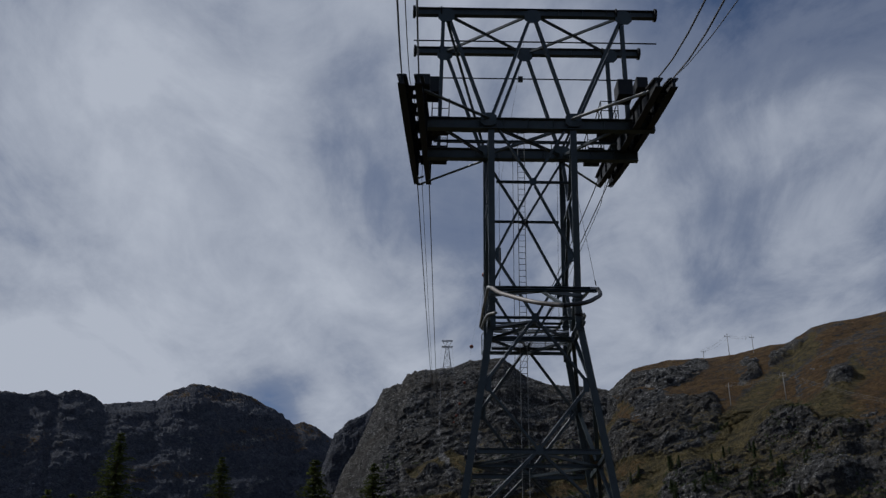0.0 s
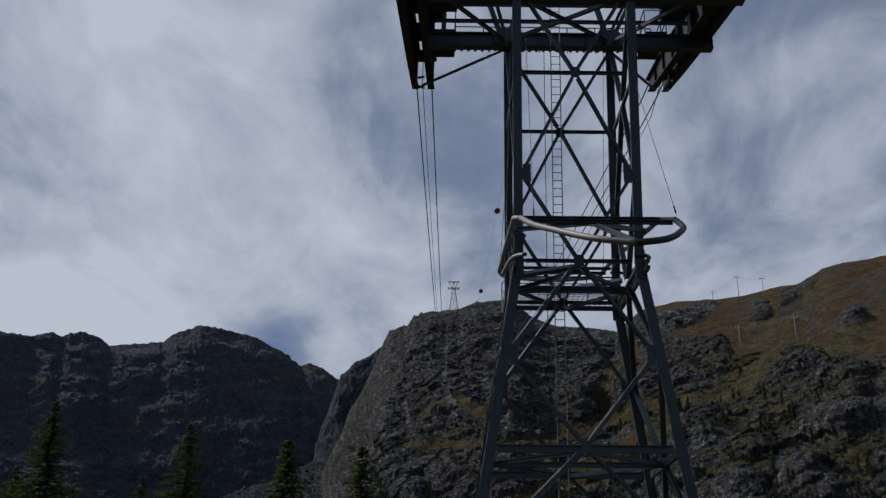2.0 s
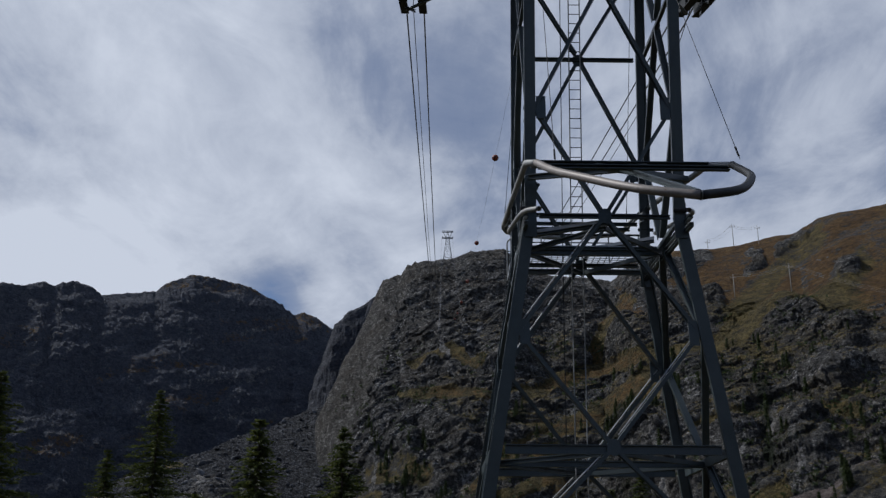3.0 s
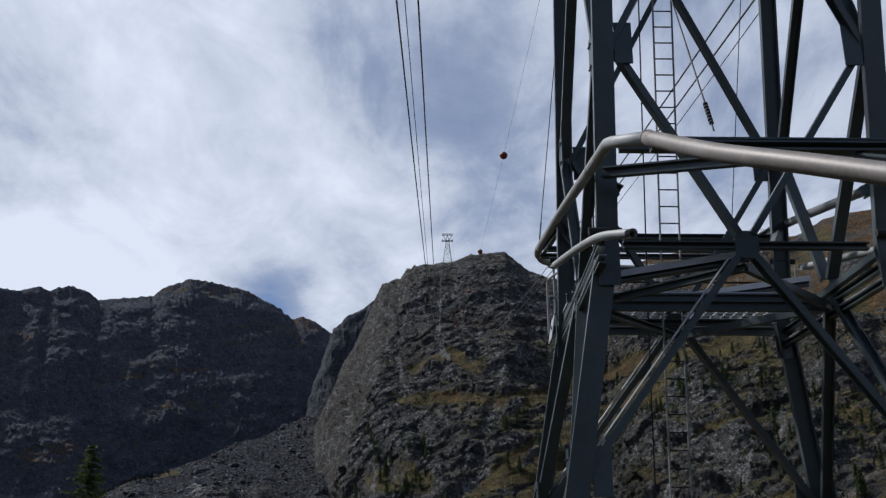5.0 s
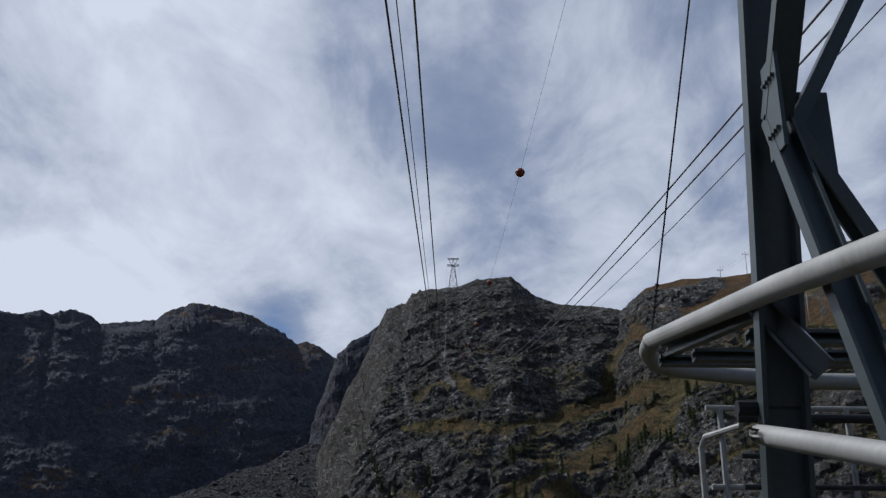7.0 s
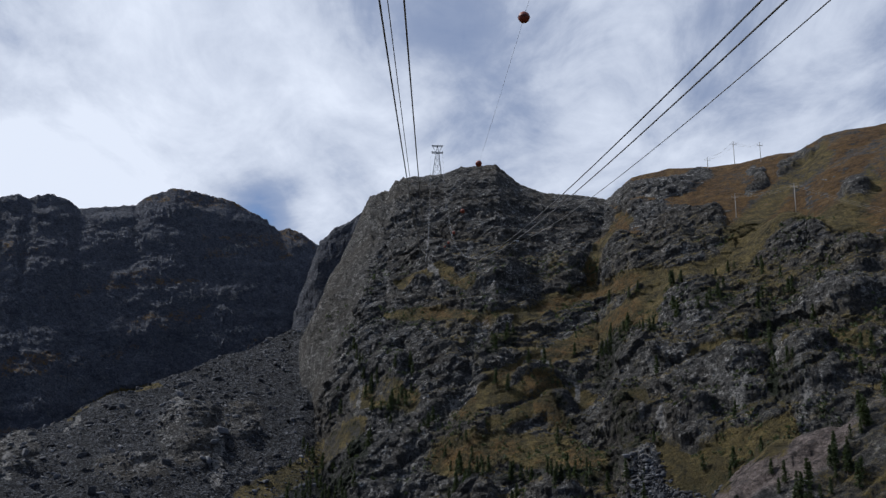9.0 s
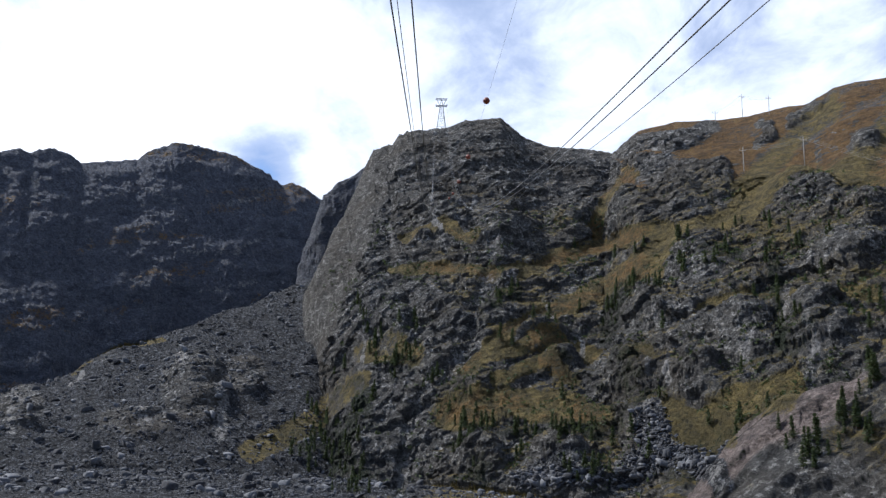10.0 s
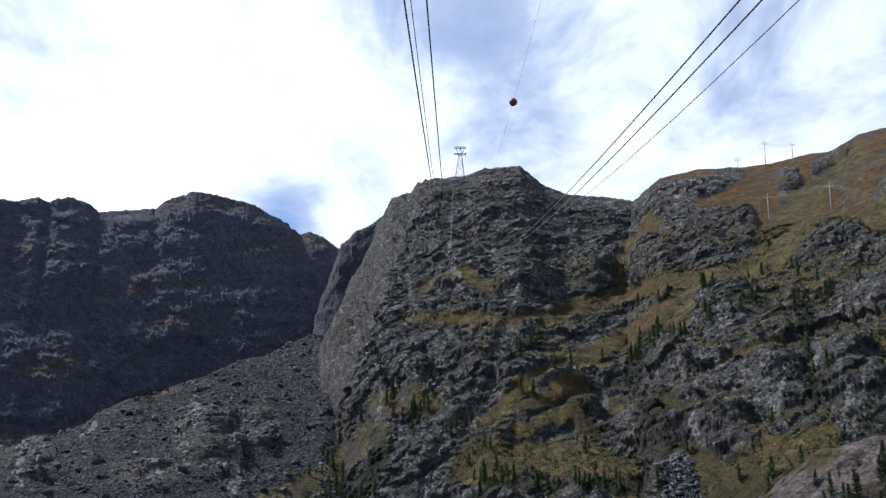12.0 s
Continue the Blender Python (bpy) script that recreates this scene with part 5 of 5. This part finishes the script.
# ---- trees ----
def conifer_mesh(h, spread, seed, rows, per, size, power=0.8):
    """Crown of a conifer: drooping whorls of branches carrying many small needle clumps."""
    rnd = random.Random(seed)
    v, f = [], []
    for i in range(rows):
        u = (i + rnd.random() * 0.6) / rows
        z = h * (0.14 + 0.86 * u)
        reach = spread * (1 - u) ** power * (0.7 + 0.5 * rnd.random()) + 0.12
        for k in range(per):
            an = rnd.random() * math.tau
            ln = reach * (0.55 + 0.6 * rnd.random())
            m = max(2, int(ln / size * 1.4))
            for j in range(m):
                d = ln * (j + 0.6) / m
                s = size * (0.6 + 0.8 * rnd.random()) * (1.1 - 0.4 * j / m)
                c = Vector((math.cos(an) * d, math.sin(an) * d, z - 0.22 * d + 0.10 * ln * (d / ln) ** 2 + rnd.uniform(-0.3, 0.3) * size))
                # a small clump: two crossed leaf-shaped blades
                for q in range(2):
                    ax = Vector((math.cos(an + rnd.uniform(-0.9, 0.9)), math.sin(an + rnd.uniform(-0.9, 0.9)), rnd.uniform(-0.5, 0.35))).normalized()
                    ay = ax.cross(Vector((rnd.uniform(-1, 1), rnd.uniform(-1, 1), rnd.uniform(-0.4, 1)))).normalized()
                    b = len(v)
                    v += [c - ax * s * 0.5, c + ay * s * 0.26, c + ax * s * 0.75, c - ay * s * 0.26]
                    f.append((b, b + 1, b + 2, b + 3))
    me = bpy.data.meshes.new("crown")
    me.from_pydata([tuple(p) for p in v], [], f)
    return me


def trunk_mesh(h, r, seed, limbs):
    rnd = random.Random(seed)
    bm = bmesh.new()
    bmesh.ops.create_cone(bm, cap_ends=True, segments=8, radius1=r, radius2=r * 0.08, depth=h * 0.99, matrix=Matrix.Translation((0, 0, h * 0.495)))
    for _ in range(limbs):
        z = h * rnd.uniform(0.2, 0.9)
        an, ln = rnd.random() * math.tau, h * 0.16 * (1.05 - z / h)
        a, b = Vector((0, 0, z)), Vector((math.cos(an) * ln, math.sin(an) * ln, z - 0.15 * ln))
        d, s, t, n = frame_axes(a, b)
        slab_into(bm, a, b, s, t, -r * 0.08, r * 0.08, -r * 0.08, r * 0.08)
    me = bpy.data.meshes.new("trunk")
    bm.to_mesh(me)
    bm.free()
    return me


def tree_thing(name, label, category, group, at, crown, trunk, leaf, turn=0.0, scale=1.0):
    ob = thing(name, label, category, group, at)
    ob.rotation_euler = (0, 0, turn)
    ob.scale = (scale,) * 3
    for nm, me, mat in (("trunk", trunk, BARK), ("crown", crown, leaf)):
        if not me.materials:
            me.materials.append(mat)
        o = new(nm, me)
        o.parent = ob
    return ob


larches = [(conifer_mesh(1.0 * hh, 0.31 * hh, 30 + i, 130, 11, 0.17, 0.92), trunk_mesh(hh, 0.26, 40 + i, 26), hh) for i, hh in enumerate((22.0, 24.0, 20.0))]
NEAR_TREES = [(-19.0, 61.9, 16.5), (-15.2, 75, 18.2), (-6.0, 54.7, 13.2), (-2.7, 53.0, 12.6), (-29, 66, 15.0), (-24.5, 66, 13.8), (-22.0, 63.5, 12.6),
              (-17.6, 74, 14.6), (-8.6, 56.5, 10.6), (8.5, 62, 11.4), (11.5, 70, 13.0), (-36, 70, 16.4), (14.5, 66, 10.5), (5.5, 68, 11.5), (-27, 78, 16.0)]
for i, (x, y, top) in enumerate(NEAR_TREES):
    crown, trunk, hh = larches[i % 3]
    base = height_at(x, y)
    sc = (top - base) / hh
    tree_thing("larch", "yellow-green larch with a slender ragged crown", "tree", "larches below the ropeway", (x, y, base - 0.1), crown, trunk, LARCH, i * 1.7, sc)

SMALL = [(conifer_mesh(10.0, 2.1, 60 + i, 20, 6, 0.8), trunk_mesh(10.0, 0.22, 70 + i, 4)) for i in range(4)]
rnd = random.Random(5)


def scatter_conifers(count, a0, a1, r0, r1, kinds, zlo, zhi):
    made, tries = 0, 0
    while made < count and tries < 8000:
        tries += 1
        a, r = rnd.uniform(a0, a1), rnd.uniform(r0, r1)
        i, j = int(np.abs(GA - a).argmin()), int(np.abs(GR - r).argmin())
        x, y, z = GP[i, j]
        if int(GKIND[i, j]) not in kinds or not zlo < z < zhi or GINCL[i, j] > 1.9:
            continue
        if gnoise(np.array([[x / 42, y / 42, z / 42]]))[0] < 0.02:
            continue
        crown, trunk = SMALL[made % 4]
        tree_thing("conifer", "small dark green conifer growing on the rocky slope", "tree", "conifers on the slopes", (float(x), float(y), float(z) - 0.4), crown, trunk, SPRUCE, rnd.random() * 6.28, rnd.uniform(0.55, 1.15))
        made += 1


scatter_conifers(40, -5, 4, 500, 700, (3,), 0, 105)
scatter_conifers(60, 4, 27, 440, 700, (3, 4), 15, 170)
scatter_conifers(20, 19, 30, 325, 410, (6,), -20, 60)


def grove(count, a0, e0, a1, e1, wide):
    """Conifers standing close together along a strip of the slope, given by bearing and elevation."""
    made, tries = 0, 0
    while made < count and tries < 600:
        tries += 1
        u = rnd.random()
        a, e = a0 + (a1 - a0) * u + rnd.gauss(0, wide * 0.5), e0 + (e1 - e0) * u + rnd.gauss(0, wide * 0.5)
        i = int(np.abs(GA - a).argmin())
        rise = np.degrees(np.arctan2(GP[i, :, 2] - CZ, GR))
        seen = np.nonzero((GR > 325) & (rise > e))[0]
        if not len(seen):
            continue
        x, y, z = GP[i, seen[0]]
        crown, trunk = SMALL[made % 4]
        tree_thing("conifer", "small dark green conifer growing on the rocky slope", "tree", "conifers on the slopes", (float(x), float(y), float(z) - 0.5), crown, trunk, SPRUCE, rnd.random() * 6.28, rnd.uniform(0.5, 1.05))
        made += 1


for row in ((34, -6.2, 0.6, -3.2, -1.7, 1.3),
            (22, -5.8, 1.8, -3.8, 0.6, 1.0),
            (14, -3.4, 8.2, -1.7, 5.0, 0.6),
            (26, 3.4, 1.3, 10.0, 1.1, 0.5),
            (16, 10.9, 7.0, 11.8, 9.5, 0.6),
            (10, 11.8, 9.8, 13.7, 9.3, 0.4),
            (8, 16.5, 10.6, 18.1, 10.9, 0.5),
            (7, 20.0, 10.5, 20.2, 6.5, 0.35),
            (14, 20.7, 1.7, 22.3, -0.9, 1.0),
            (12, 22.8, 2.6, 24.5, 0.8, 1.0),
            (10, 7.8, -1.1, 10.9, -0.8, 0.5),
            (7, 4.4, 8.3, 5.7, 9.3, 0.4),
            (6, 15.0, 10.7, 15.5, 9.4, 0.3),
            (8, -1.4, 3.8, -0.8, 5.7, 0.5),
            (6, 24.3, 4.9, 24.8, 3.7, 0.4)):
    grove(*row)


# ---- loose rocks on the scree and the valley floor ----
def rock_field():
    rs = np.random.RandomState(11)
    t = bmesh.new()
    bmesh.ops.create_cube(t, size=1.5)
    bmesh.ops.bevel(t, geom=list(t.edges), offset=0.22, segments=1, affect="EDGES")
    bmesh.ops.triangulate(t, faces=list(t.faces))
    bv = np.array([v.co for v in t.verts])
    bf = np.array([[v.index for v in f.verts] for f in t.faces])
    t.free()
    V, F, n = [], [], 0
    want = 0
    while want < 11000:
        a, r = rs.uniform(-26, 16), rs.uniform(470, 860)
        i, j = int(np.abs(GA - a).argmin()), int(np.abs(GR - r).argmin())
        k = GKIND[i, j]
        if k not in (0, 5) or (k == 0 and a > 12 and rs.rand() < 0.5):
            continue
        s = min(0.40 * (1 - rs.rand()) ** -0.36, 2.8)
        shear = np.eye(3) + rs.uniform(-0.45, 0.45, (3, 3))
        jit = (bv + 0.14 * rs.uniform(-1, 1, bv.shape)) @ shear.T * (s * rs.uniform(0.55, 1.5, 3) * (1, 1, 0.75))
        ang = rs.rand() * 6.28
        R = np.array([[math.cos(ang), -math.sin(ang), 0], [math.sin(ang), math.cos(ang), 0], [0, 0, 1]])
        V.append(jit @ R.T + GP[i, j] + (rs.uniform(-0.4, 0.4), rs.uniform(-0.4, 0.4), 0.15 * s))
        F.append(bf + n)
        n += len(bv)
        want += 1
    # talus tongue between the cliffs and the meadow
    for pts, wide in STONES[:3]:
        for _ in range(1500):
            k = rs.randint(len(pts) - 1)
            u = rs.rand()
            a = pts[k][0] + (pts[k + 1][0] - pts[k][0]) * u + rs.normal() * wide * 0.6
            e = pts[k][1] + (pts[k + 1][1] - pts[k][1]) * u + rs.normal() * wide * 0.5
            i = int(np.abs(GA - a).argmin())
            seen = np.nonzero((GR > 400) & (np.degrees(np.arctan2(GP[i, :, 2] - CZ, GR)) > e))[0]
            if not len(seen):
                continue
            s = min(0.42 * (1 - rs.rand()) ** -0.34, 1.7)
            jit = (bv + 0.14 * rs.uniform(-1, 1, bv.shape)) @ (np.eye(3) + rs.uniform(-0.45, 0.45, (3, 3))).T * (s * rs.uniform(0.6, 1.5, 3) * (1, 1, 0.75))
            V.append(jit + GP[i, seen[0]] + (0, 0, 0.15 * s))
            F.append(bf + n)
            n += len(bv)
    me = bpy.data.meshes.new("scree_rocks")
    V, F = np.concatenate(V), np.concatenate(F)
    me.vertices.add(len(V))
    me.vertices.foreach_set("co", V.ravel())
    me.loops.add(F.size)
    me.loops.foreach_set("vertex_index", F.ravel().astype(np.int32))
    me.polygons.add(len(F))
    me.polygons.foreach_set("loop_start", np.arange(0, F.size, 3, dtype=np.int32))
    me.update(calc_edges=True)
    me.materials.append(SCREE_STONE)
    tagged(new("scree_rocks", me), "loose grey angular scree boulders on the slope", "rocks", kind="stuff")


def stone_material():
    m, nt, b = material("scree_stone", 0.9)
    g = nt.nodes.new("ShaderNodeNewGeometry")
    a = noise_node(nt, g.outputs["Position"], 0.9, 5, 0.65).outputs["Fac"]
    f = math_node(nt, "ADD", math_node(nt, "MULTIPLY", a, 0.5), math_node(nt, "MULTIPLY", g.outputs["Random Per Island"], 0.5))
    nt.links.new(ramp_node(nt, f, [(0.25, (0.020, 0.020, 0.023)), (0.55, (0.052, 0.054, 0.060)), (0.82, (0.19, 0.192, 0.20))]), b.inputs["Base Color"])
    bump(nt, b, a, 0.6, 0.5)
    return m


SCREE_STONE = stone_material()
rock_field()


# ---- low juniper and alder scrub on the rocky slopes ----
def scrub():
    rs = np.random.RandomState(21)
    V, F, n, made = [], [], 0, 0
    while made < 2600:
        a, r = rs.uniform(-5.5, 28), rs.uniform(330, 760)
        i, j = int(np.abs(GA - a).argmin()), int(np.abs(GR - r).argmin())
        k = int(GKIND[i, j])
        c = GP[i, j]
        if k not in (3, 4) or c[2] > 200 or GINCL[i, j] > 2.2:
            continue
        if gnoise(c[None] / 30.0)[0] + 0.35 * gnoise(c[None] / 9.0)[0] < 0.05:
            continue
        s = rs.uniform(0.5, 1.4)
        for _ in range(7):
            ax = rs.normal(size=3)
            ax[2] = abs(ax[2]) * 0.8
            ax /= np.linalg.norm(ax)
            ay = np.cross(ax, rs.normal(size=3))
            ay /= np.linalg.norm(ay)
            o = c + rs.uniform(-0.7, 0.7, 3) * s + (0, 0, 0.35 * s)
            V += [o - ax * s * 0.4, o + ay * s * 0.4, o + ax * s * 0.8, o - ay * s * 0.4]
            F.append((n, n + 1, n + 2, n + 3))
            n += 4
        made += 1
    me = bpy.data.meshes.new("scrub")
    me.from_pydata([tuple(v) for v in V], [], F)
    me.materials.append(SPRUCE)
    tagged(new("scrub", me), "low dark green juniper scrub on the rocky slopes", "shrubs", kind="stuff")


scrub()
